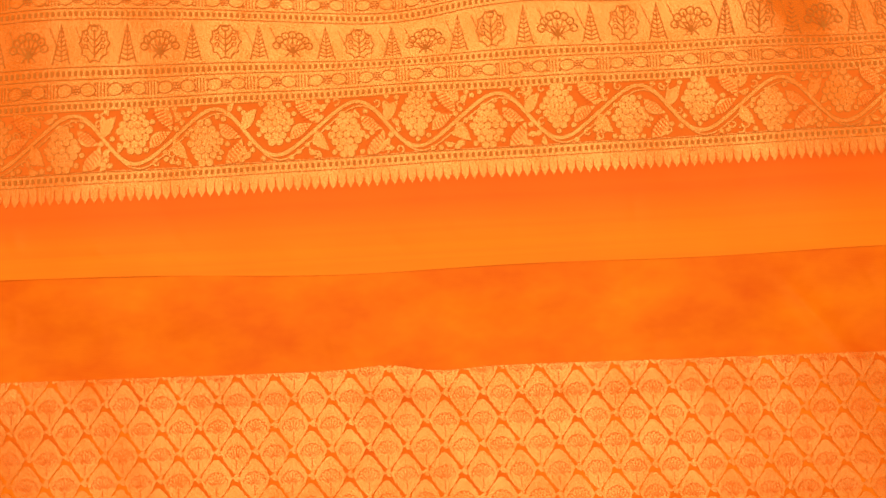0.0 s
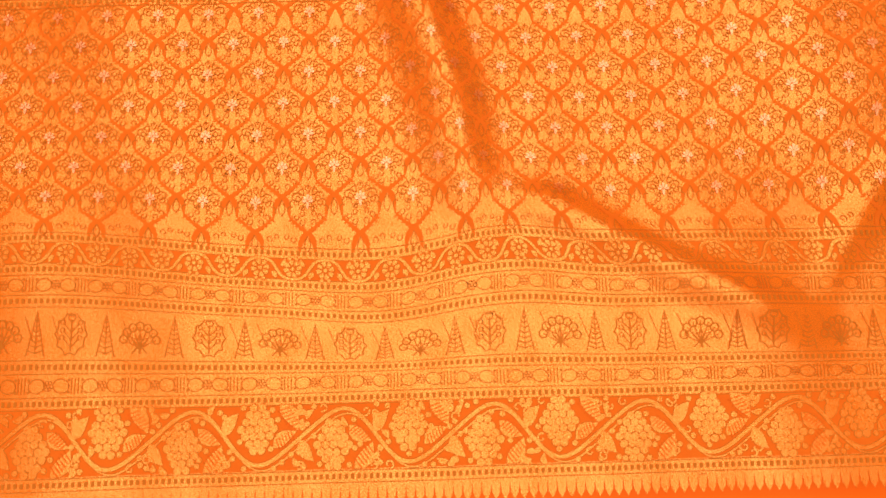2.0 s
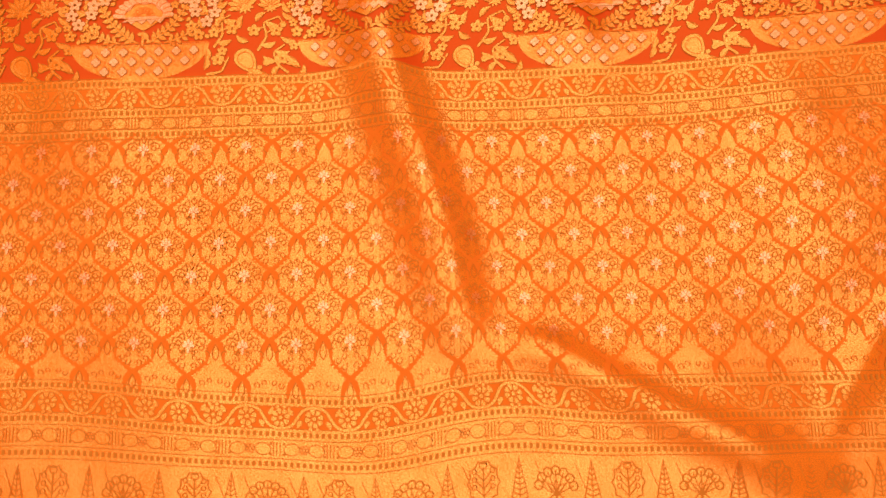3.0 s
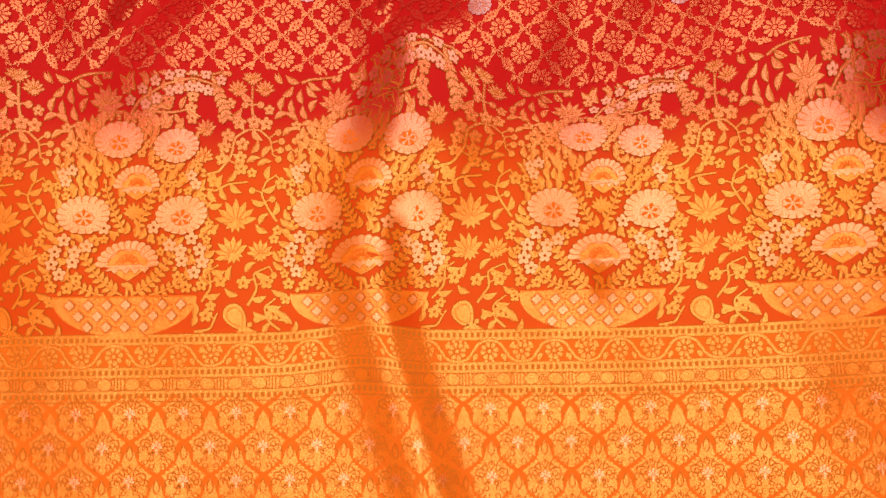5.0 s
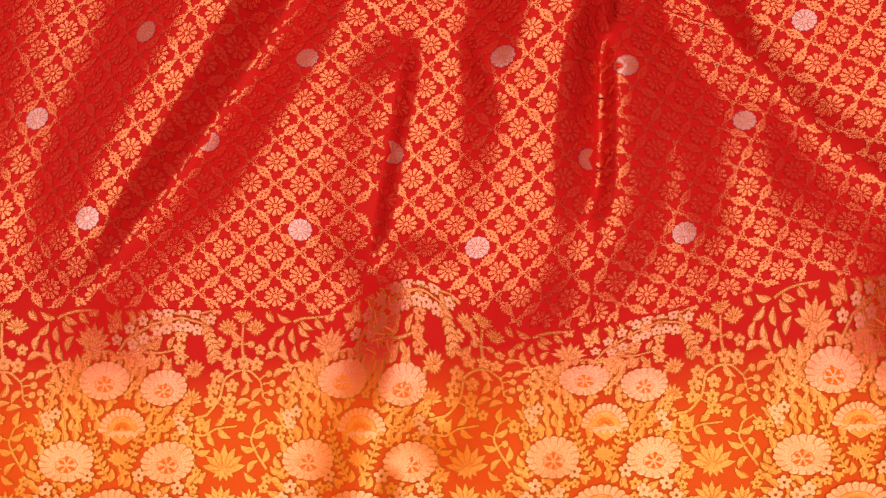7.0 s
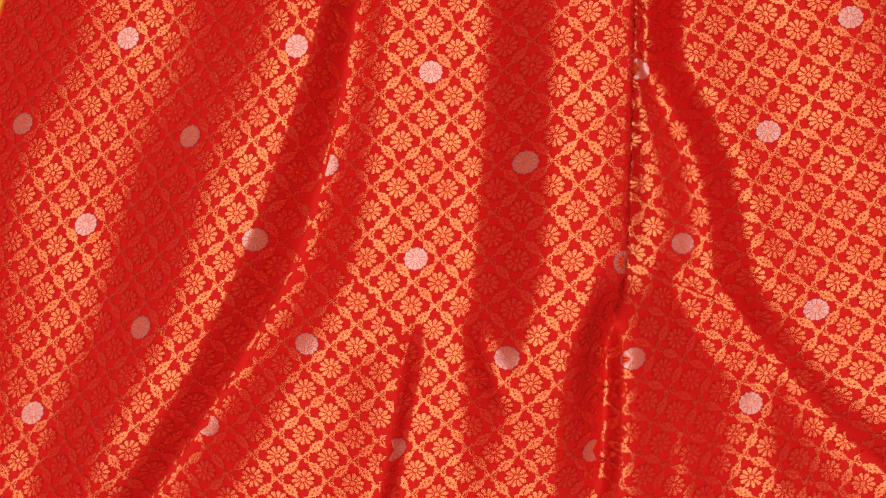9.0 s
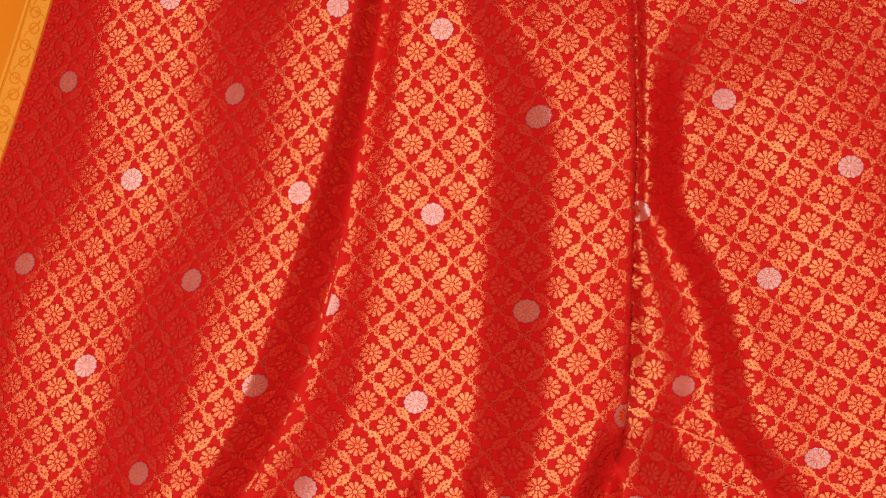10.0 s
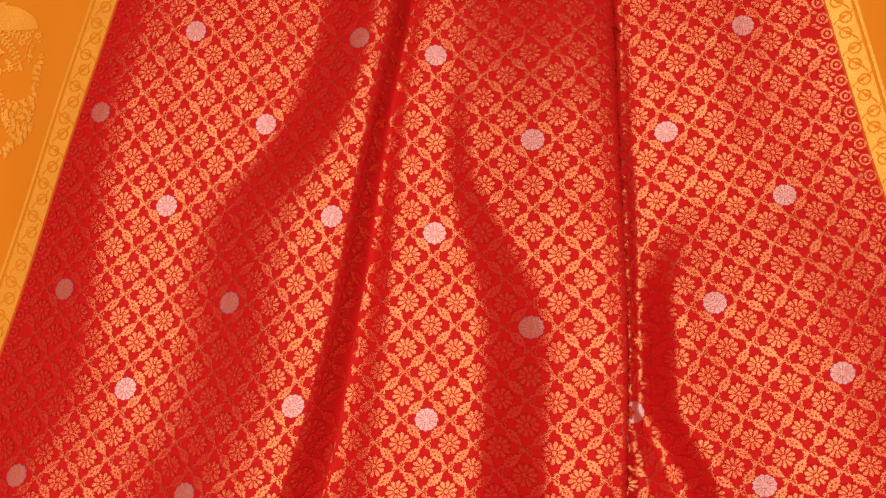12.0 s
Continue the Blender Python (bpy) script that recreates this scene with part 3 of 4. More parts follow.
def net_row_band(y1, pitch=.0458, rise=.0285):
    """The net of flame-shaped palmettes: orange arches and crossings on gold with a pale star."""
    arch, star, hair = Figures(), Figures(), Figures()
    for m in (-1, 1):
        arch.stroke([0j, m * .0022 - .0012j, m * .0044 - .0040j], .0030, .0052)
        arch.stroke([m * .0040 - .0036j, m * .0062 - .0085j, m * .0066 - .0130j, m * .0074 - .0170j], .0052, .0010)
        arch.stroke([0j, m * .0035 + .0024j, m * .0075 + .0052j, m * .0152 + .0116j], .0040, .0018)
        for u in (.30, .55, .80, 1.0):
            q = m * .0140 * u + .0102j * u
            arch.fill(leaf(q, np.pi / 2 + m * .35, .0034, .0015), leaf(q, -.2 if m > 0 else np.pi + .2, .0034, .0015))
        # scrolls at the foot of the palmette and scallops along its edge
        for cx, cy, r in ((.0048, .0085, .0026), (.0100, .0125, .0024), (.0050, .0150, .0022), (.0125, -.0052, .0026), (.0185, -.0030, .0022), (.0060, .0200, .0018)):
            hair.stroke(curve(lambda t: m * cx + 1j * cy + r * (1 - .09 * t) * np.exp(1j * (m * t)), -.8, 4.6, 10), .0008, .0006)
        for u in (0, 1, 2):
            q = m * (.0150 - .0020 * u) + 1j * (.0180 + .0052 * u)
            hair.stroke(curve(lambda t: q + .0028 * np.exp(1j * (np.pi / 2 - m * t)), -.6, 2.2, 7), .0008)
    hair.ring(leaf(-.0150j, np.pi / 2, .0125, .0056), .0007)
    c = .0265j
    for k, t in enumerate((-1.2, -.6, 0, .6, 1.2)):
        star.fill(petal(c - .003j, np.pi / 2 + t * 1.1, .0008, .0064 - .0012 * abs(t), .0024))
        hair.stroke([c + .0015j + .0065 * np.exp(1j * (np.pi / 2 + t)), c + .0015j + .0105 * np.exp(1j * (np.pi / 2 + t))], .0009)
    for t in (-1.35, -.68, 0, .68, 1.35):
        hair.ring(petal(c - .002j, np.pi / 2 + t, .0060, .0125 - .0012 * abs(t), .0050), .0007)
    star.fill(disc(c - .0042j, .0016, 6), leaf(c - .0085j, np.pi / 2, .0060, .0022))
    for m in (-1, 1):
        for s in (.5, 1):
            hair.ring(disc(c - .0055j * s + m * .0042 * s - .002j, .0016, 6), .0008)
    stars = Figures()
    hairs = Figures()
    for j, y in enumerate(band(.4970 - 6 * rise, y1 - .004, rise)):
        for x in band(-.2370 - 7 * pitch + (pitch / 2 if j % 2 else 0), X1, pitch):
            ink.take(arch, at=x + 1j * y)
            if y + .033 < y1:
                hairs.take(hair, at=x + 1j * y)
            if y + .030 < y1:
                stars.take(star, at=x + 1j * y)
    return stars, hairs


# the pallu's bands, from the plain end upwards
for a, b in ((.1075, .1215), (.1735, .5611), (.5800, .5890)):
    gold.sheet(X0, X1, a, b, .004)
for x in band(X0, X1, .0077):
    gold.fill([x - .0039 + .1080j, x - .0031 + .0985j, x + .0930j, x + .0031 + .0985j, x + .0039 + .1080j])
for y in (.1150, .1780, .2050, .2555, .2815, .3095, .5365, .5565, .5845):
    square_row(y)
vine_band(.2955, .0096)
vine_band(.5705, .0094)
bead_row(.1915)
bead_row(.2685)
bead_row(.5465)
tall_band(.2300)
grape_band(.1475)
STARS, HAIRS = net_row_band(.5310)

gold.weave("gold_band", SAREE, GOLD, saree, .0004, pallu_warp, "matt gold woven ground of the pallu bands")
ink.weave("orange_figure_weave", SAREE, THREAD, saree, .0008, pallu_warp, "fine orange figures woven into the gold", kind="stuff")
fine.weave("dark_outline_weave", SAREE, BROWN, saree, .0009, pallu_warp, "thin dark outlines of trees, sprigs and beads", kind="stuff")
HAIRS.weave("outline_thread_weave", SAREE, BROWN, saree, .0011, pallu_warp, "thin dark orange outlines", kind="stuff")
STARS.weave("star_weave", SAREE, SILVER, saree, .0014, pallu_warp, "small pale silver star figures", kind="stuff")
# a dark rim stands in for the shade at the vine's raised edge
relief.edging().weave("vine_edge_shade", SAREE, BROWN, saree, .0010, pallu_warp, "thin painted relief shade round the vine", kind="stuff")
relief.weave("gold_vine", SAREE, GOLD, saree, .0012, pallu_warp, "gold vine and rosettes on orange", kind="stuff")
rim.weave("leaf_stripes", SAREE, THREAD, saree, .0016, pallu_warp, "fine stripes across the vine leaves", kind="stuff")


# ---- flower pots of the pallu ----
def carnation(gold_f, pale_f, ink_f, at, w, h, tilt=0.0, full=False):
    """A ruffled bloom: pale scalloped rim round a gold bed; a half bloom opens like a fan over a zigzag edge."""
    n = 18 if full else 13
    span = 2 * np.pi if full else np.pi * 1.04
    heart = at - 1j * h * (.18 if full else .02)
    spoke = lambda a, k: heart + (at - heart) * k + k * (w * np.cos(a) + 1j * h * np.sin(a))
    steps = tilt + np.pi / 2 - span / 2 + span * np.arange(n * 4 + (0 if full else 1)) / (n * 4)
    rim = np.array([spoke(a, 1 + .075 * abs(np.sin(np.pi * k / 4)) - .04 + .03 * np.sin(2.3 * a)) for k, a in enumerate(steps)])
    bed = np.array([spoke(a, .64 + .05 * np.sin(7 * a)) for a in steps])
    if not full:
        foot = np.array([heart + w * x - 1j * h * y for x, y in ((.72, .10), (.58, .30), (.42, .12), (.26, .34), (.10, .14), (-.06, .34), (-.24, .14), (-.42, .32), (-.58, .12), (-.74, .22))])
        rim, bed = np.concatenate((rim, foot)), np.concatenate((bed, heart + (foot - heart) * .55 + .10j * h))
    if full:
        pale_f.fill(rim)
    else:
        pale_f.strip(rim, bed)
        gold_f.fill(bed)
    for a in steps[::4]:
        ink_f.stroke([spoke(a, .70), spoke(a + .03, .86), spoke(a, 1.0)], .0004, .0008)
    w8 = np.linspace(0, 2 * np.pi, 29)[:-1]
    if full:
        ink_f.ring(heart + (1 + .10 * np.cos(9 * w8)) * (.40 * w * np.cos(w8) + .36j * h * np.sin(w8)), .0005)
        for k in range(6):
            q = heart + .17 * (w * np.cos(k * 1.05 + .4) + 1j * h * np.sin(k * 1.05 + .4))
            ink_f.fill(petal(heart, k * 1.05 + .4 + tilt, w * .06, w * (.30 + .06 * (k % 2)), w * .15))
            ink_f.stroke([q, heart + 2.3 * (q - heart)], .0006, .0003)
    else:
        ink_f.stroke([spoke(a, .66) for a in np.linspace(np.pi * .06, np.pi * .94, 14)], .0005)
        for k in range(7):
            ink_f.ring(petal(heart, np.pi / 2 + (k - 3) * .42, w * .14, w * .38, w * .11), .0006)
        for m in (-1, 1):
            gold_f.fill(leaf(heart - 1j * h * .62, np.pi / 2 - m * 1.02, w * 1.15, w * .30, m * .14))
            gold_f.fill(leaf(heart - 1j * h * .62, np.pi / 2 - m * .45, w * .55, w * .24, m * .10))


def sprig(f, at, angle, length, bend, rng, leaves=5, size=.010, lines=None):
    """A curved stem with leaves by turns on either side."""
    d = np.exp(1j * angle)
    path = curve(lambda s: at + length * d * (s + 1j * bend * s * s), 0, 1, 9)
    f.stroke(path, .0017, .0010)
    for k in range(leaves):
        s = (k + .8) / (leaves + .4)
        p = at + length * d * (s + 1j * bend * s * s)
        a = angle + 2 * bend * s
        m = 1 if k % 2 else -1
        blade = leaf(p + .0016 * np.exp(1j * (a + m * .9)), a + m * (.75 + .3 * rng.random()), size * (.85 + .35 * rng.random()), size * .44, m * .14)
        f.fill(blade)
        if lines:
            q = blade.mean()
            lines.stroke([p + .25 * (q - p), q, p + 1.7 * (q - p)], .0005)
    return path[-1]


def five(f, at, r):
    for k in range(5):
        f.fill(oval(at + r * .58 * np.exp(1j * (2 * np.pi * k / 5 + .3)), r * .42, r * .36, 2 * np.pi * k / 5 + .3, 7))


def lotus(f, at, r, rng, up=np.pi / 2, lines=None):
    for k in range(7):
        a = up + (k - 3) * .46
        f.fill(leaf(at - 1j * r * .25, a, r * (1.25 - .06 * abs(k - 3)), r * .40))
        if lines:
            lines.stroke([at - 1j * r * .25 + r * .15 * np.exp(1j * (a + .23)), at - 1j * r * .25 + r * .75 * np.exp(1j * (a + .23))], .0006)
    for k in range(4):
        f.fill(leaf(at - 1j * r * .1, up + np.pi + (k - 1.5) * .5, r * .7, r * .26))


def pot_figures(seed):
    """One pot of flowers; origin at the middle of its foot."""
    rng = random.Random(seed)
    g, p, k, mass, out = Figures(.0006), Figures(.0005), Figures(), Figures(), Figures()
    w = np.linspace(np.pi, 2 * np.pi, 19)
    for v in np.linspace(.0022, .0350, 30):
        half = .0632 * max(.05, 1 - ((.0350 - v) / .0345) ** 2) ** .5
        mass.stroke(np.linspace(-half, half, 26) + 1j * v, .0014)
    g.fill([-.0225 - .0015j, .0225 - .0015j, .0165 + .0030j, .0140 + .006j, -.0140 + .006j, -.0165 + .0030j])
    k.stroke([-.0625 + .0356j, .0625 + .0356j], .0008)
    for r in range(3):
        for c in range(-6, 7):
            q = c * .0162 + (.0081 if r % 2 else 0) + .001 + 1j * (.0280 - r * .0095)
            if abs(q.real) < .056 - r * .012:
                for e in range(4):
                    p.fill(disc(q + .0021 * np.exp(1j * np.pi * e / 2), .0020, 8))
                k.ring(disc(q, .0062, 4), .0004)
                k.fill(disc(q + .0081, .0008, 5), disc(q + .0081 + .0030j, .0006, 5), disc(q + .0081 - .0030j, .0006, 5))
    # stems and ferns out of the bowl, the same on both sides
    fixed = []
    blooms = ((.0015 + .0690j, .0250), (-.0385 + .1080j, .0215), (.0480 + .1068j, .0215), (.0075 + .1400j, .0175), (-.0090 + .1750j, .0195), (.0425 + .1690j, .0180))

    def fern(base, ang, ln, bend, size, pairs=7, start=.12):
        """A curved rib with pairs of leaflets."""
        for n in range(pairs):
            u = start + (1 - start) * n / pairs
            q = base + ln * np.exp(1j * ang) * (u + 1j * bend * u * u)
            d = ang + 2 * bend * u
            for e in (-1, 1):
                tip = q + size * .62 * np.exp(1j * (d + e * .95))
                if all(abs(tip - c) > r - .002 for c, r in blooms):
                    g.fill(leaf(q + .0009 * np.exp(1j * (d + e * 1.5)), d + e * .95, size * (1 - .35 * u), size * .46, -e * .12))
                    fixed.append((tip, size * .40))
        path = curve(lambda u: base + ln * np.exp(1j * ang) * (u + 1j * bend * u * u), 0, 1, 10)
        g.stroke(path, .0016, .0010)
        g.fill(leaf(path[-1], ang + 2 * bend, size * .8, size * .42))
        fixed.append((path[-1] + size * .4 * np.exp(1j * ang), size * .45))

    g.stroke([.0015 + .034j, .0015 + .048j], .0022)
    for m in (-1, 1):
        c = .0015
        fern(c + m * .004 + .0365j, np.pi / 2 - m * 1.12, .050, m * .38, .0086, 8)
        fern(c + m * .020 + .0365j, np.pi / 2 - m * 1.38, .040, m * .30, .0074, 6)
        fern(c + m * .004 + .093j, np.pi / 2 - m * .62, .045, m * .22, .0072, 7)
        g.stroke(curve(lambda u: c + m * (.026 + .034 * u) + 1j * (.082 - .020 * u * u), 0, 1, 8), .0017, .0011)
        g.stroke(curve(lambda u: c + m * (.048 + .006 * u) + 1j * (.076 - .026 * u), 0, 1, 6), .0013)
        # pale clusters at the sides
        for q in ((.0350, .0960), (.0220, .0960), (.0465, .0925), (.0560, .0855), (.0365, .0800), (.0635, .0755), (.0465, .0750), (.0660, .0645), (.0480, .0660), (.0590, .0555)):
            if all(abs(c + m * q[0] + 1j * q[1] - b) > r - .003 for b, r in blooms):
                five(p, c + m * q[0] + 1j * q[1], .0062)
                fixed.append((c + m * q[0] + 1j * q[1], .0056))
        for q in ((.052, .0430), (.0445, .0520), (.0300, .0850), (.066, .0445)):
            five(g, c + m * q[0] + 1j * q[1], .0056)
            fixed.append((c + m * q[0] + 1j * q[1], .0054))
    lotus(g, .0050 + .1100j, .0095, rng, np.pi / 2)
    fixed.append((.0050 + .111j, .011))
    carnation(g, p, k, .0015 + .0630j, .0268, .0215)
    carnation(g, p, k, -.0385 + .1080j, .0222, .0170, .1, True)
    carnation(g, p, k, .0480 + .1068j, .0222, .0170, -.1, True)
    carnation(g, p, k, .0075 + .1330j, .0200, .0190)
    carnation(g, p, k, -.0090 + .1750j, .0214, .0160, .25, True)
    carnation(g, p, k, .0425 + .1690j, .0194, .0150, -.2, True)
    # leaves and small blossoms in the gaps, none over another
    wide_at = lambda v: float(np.interp(v, (.036, .055, .075, .105, .13, .16, .18, .198), (.062, .071, .073, .070, .065, .064, .056, .030)))
    for _ in range(6000):
        q = complex(rng.uniform(-.073, .075), rng.uniform(.040, .198))
        if abs(q.real - .002) > wide_at(q.imag) or any(((q - c).real / (r + .004)) ** 2 + ((q - c).imag / (r * .80 + .004)) ** 2 < 1 for c, r in blooms) or any(abs(q - c) < r + .0028 for c, r in fixed):
            continue
        fixed.append((q, .0031))
        a = math.atan2(q.imag - .05, q.real) + rng.uniform(-.5, .5)
        d = np.exp(1j * a)
        if rng.random() < .22:
            five(g, q, .0042)
        else:
            g.fill(leaf(q - .0058 * d, a, .0116, .0058, .14 * rng.choice((-1, 1))))
            out.stroke([q - .0035 * d, q, q + .003 * d], .0005)
    for _ in range(4000):
        q = complex(rng.uniform(-.073, .075), rng.uniform(.038, .198))
        if abs(q.real - .002) < wide_at(q.imag) and all(((q - c).real / (r + .0028)) ** 2 + ((q - c).imag / (r * .80 + .0028)) ** 2 > 1 for c, r in blooms) and all(abs(q - c) > r + .0018 for c, r in fixed):
            fixed.append((q, .0020))
            g.fill(leaf(q - .0026 * np.exp(1j * (q.real * 90)), q.real * 90, .0056, .0036))
    # pale clusters low on the flanks and at the shoulders
    for q in (-.058 + .145j, -.050 + .148j, -.055 + .138j, .056 + .142j, .060 + .134j):
        five(p, q, .0054)
    # arch of pale blossoms on two sides of a bent stem, drooping into a leafy tip
    arch = lambda s: complex(np.interp(s, (0, .15, .35, .6, .8, 1), (.0004, .010, .034, .058, .077, .086)), np.interp(s, (0, .15, .35, .6, .8, 1), (.196, .209, .222, .2275, .222, .195)))
    g.stroke(curve(lambda s: np.array([arch(v) for v in np.atleast_1d(s)]), 0, 1, 22), .0017, .0011)
    for row, s in enumerate(np.linspace(.10, .80, 8)):
        d = arch(s + .02) - arch(s - .02)
        d /= abs(d)
        five(p, arch(s) + 1j * d * .0066, .0050)
        if row < 7:
            five(p, arch(s + .05) - 1j * d * .0066, .0050)
    for s in np.linspace(.82, 1, 6):
        d = arch(s) - arch(s - .02)
        for e in (-1, 1):
            g.fill(leaf(arch(s), np.angle(d) + e * .8, .0078, .0036))
    # gold spray under the arch
    for b, ang, ln, bend in ((.003 + .193j, .40, .052, .25), (.024 + .199j, -.2, .030, .3), (.012 + .197j, 1.0, .018, -.3)):
        five(g, sprig(g, b, ang, ln, bend, rng, 5, .0105, out), .0056)
    for q in (.013 + .191j, .024 + .191j, .036 + .209j, .057 + .212j, .056 + .193j):
        five(g, q, .0054)
    return mass, out, g, p, k


def meadow_figures(seed):
    """The sprays between two pots; origin midway on the base line."""
    rng = random.Random(seed)
    g, k = Figures(.0006), Figures()
    lotus(g, -.006 + .104j, .0175, rng, lines=k)
    lotus(g, -.008 + .074j, .0145, rng, 2.0, k)
    lotus(g, .016 + .073j, .0115, rng, lines=k)
    # mango-shaped fruit in outline
    w = np.linspace(0, 2 * np.pi, 25)[:-1]
    fruit = -.004 + .016j + turn(.0125 * np.cos(w) + 1j * .0085 * np.sin(w) * (1 + .3 * np.cos(w)), 2.2)
    g.fill(fruit)
    k.ring(turn(fruit - (-.004 + .016j), 0, .72, -.004 + .016j), .0006)
    for q in range(7):
        g.fill(disc(.004 + .006j + complex(rng.uniform(-.005, .005), rng.uniform(-.004, .004)), .0022, 7))
    # vines: long curved stems that fork
    spots = [(-.006 + .104j, .020), (-.008 + .074j, .016), (.016 + .073j, .013), (-.004 + .014j, .015)]

    def vine(points, flowers, berries=(), r=.0062):
        """A smooth stem through the points, with blossoms and berries on short stalks."""
        pts = np.array(points)
        u = np.linspace(0, len(pts) - 1, 8 * len(pts))
        path = np.interp(u, np.arange(len(pts)), pts.real) + 1j * np.interp(u, np.arange(len(pts)), pts.imag)
        for _ in range(5):
            path[1:-1] = (path[:-2] + 2 * path[1:-1] + path[2:]) / 4
        g.stroke(path, .0021, .0012)
        spots.extend((c, .0030) for c in path[::3])
        for n, q in enumerate(tuple(flowers) + tuple(berries)):
            c = path[np.argmin(np.abs(path - q))]
            g.stroke([c, (c + q) / 2 + .0008j, q], .0011)
            if n < len(flowers):
                five(g, q, r)
                k.fill(disc(q, .0009, 5))
            else:
                g.fill(disc(q, .0030, 8))
            spots.append((q, .0058))
        for n in range(4, len(path) - 3, 9):
            d = np.angle(path[n + 1] - path[n])
            e = 1 if (n // 9) % 2 else -1
            q = path[n] + .008 * np.exp(1j * (d + e * .8))
            if all(abs(q - c) > r2 * .8 for c, r2 in spots if abs(c - path[n]) > .006):
                g.fill(leaf(path[n], d + e * .8, .0135, .0056, e * .16))
                spots.append((q, .005))

    vine((-.038 + .142j, -.022 + .145j, -.011 + .159j, -.008 + .176j, .003 + .183j, .014 + .183j, .024 + .174j, .026 + .160j),
         (-.014 + .178j, -.017 + .168j, -.019 + .157j, -.001 + .170j, -.003 + .158j, -.002 + .148j, -.004 + .189j, .009 + .190j, .020 + .188j),
         (.031 + .180j, .034 + .172j, .033 + .164j, .031 + .156j))
    vine((.008 + .196j, .007 + .206j, .008 + .222j), (), (.001 + .205j, .015 + .205j))
    for q in (-.005 + .219j, .019 + .219j, .008 + .229j):
        lotus(g, q, .0085, rng, lines=k)
        spots.append((q, .011))
    vine((.100 + .199j, .082 + .198j, .068 + .190j, .058 + .180j, .052 + .166j, .046 + .158j), (), (.050 + .176j, .060 + .170j, .063 + .178j, .046 + .172j, .040 + .166j))
    lotus(g, .083 + .208j, .0150, rng, 1.45, k)
    spots.append((.083 + .210j, .017))
    lotus(g, .070 + .180j, .0090, rng, -.8, k)
    spots.append((.070 + .178j, .011))
    for q, a in ((-.033 + .184j, 1.9), (-.036 + .160j, 1.3)):
        lotus(g, q, .0090, rng, a, k)
        spots.append((q, .011))
    vine((.030 + .100j, .022 + .112j, .016 + .124j, .020 + .136j, .030 + .142j), (.034 + .134j,), (.008 + .128j, .026 + .120j))
    vine((-.034 + .130j, -.024 + .128j, -.014 + .134j, .004 + .136j), (-.026 + .137j,), ())
    vine((-.034 + .088j, -.030 + .100j, -.032 + .114j, -.024 + .122j), (-.027 + .094j,), ())
    vine((-.034 + .030j, -.026 + .042j, -.028 + .056j, -.020 + .062j), (-.018 + .048j, -.030 + .064j), ())
    vine((.006 + .026j, .014 + .040j, .010 + .054j, .024 + .060j), (.022 + .046j, .002 + .046j), (.028 + .052j,))
    vine((.034 + .004j, .024 + .012j, .020 + .024j, .030 + .032j), (.028 + .018j,), (.014 + .014j,))
    vine((-.040 + .004j, -.026 + .006j, -.020 + .020j), (-.030 + .018j,), ())
    for base, ang, ln, bend in ((-.052 + .232j, -.3, .035, .4), (.052 + .226j, .6, .030, -.4), (-.10 + .236j, .1, .04, .2)):
        five(g, sprig(g, base, ang, ln, bend, rng, 4, .012, k), .0056)
        for s in np.linspace(.1, 1, 6):
            spots.append((base + ln * np.exp(1j * ang) * (s + 1j * bend * s * s), .0045))
    for _ in range(2600):
        q = complex(rng.uniform(-.102, .102), rng.uniform(.004, .240))
        if any(((q.real - s) / .070) ** 2 + ((q.imag - .085) / .125) ** 2 < 1 or ((q.real - s - .046) / .042) ** 2 + ((q.imag - .206) / .022) ** 2 < 1 for s in (-.1025, .1025)):
            continue
        if any(abs(q - c) < r + .0030 for c, r in spots):
            continue
        spots.append((q, .0050))
        a = rng.uniform(.2, 2.9)
        if rng.random() < .75:
            blade = leaf(q - .006 * np.exp(1j * a), a, .0135, .0054, .15 * rng.choice((-1, 1)))
            g.fill(blade)
            k.stroke([q - .0045 * np.exp(1j * a), q + .004 * np.exp(1j * a)], .0005)
        else:
            five(g, q, .0048)
    return g, k


POTS = [-.450, -.2445, -.0375, .1690, .3745, .580]
above_pots = lambda x, y: (y < field_edge(x)) & (x > -.56) & (x < .58)
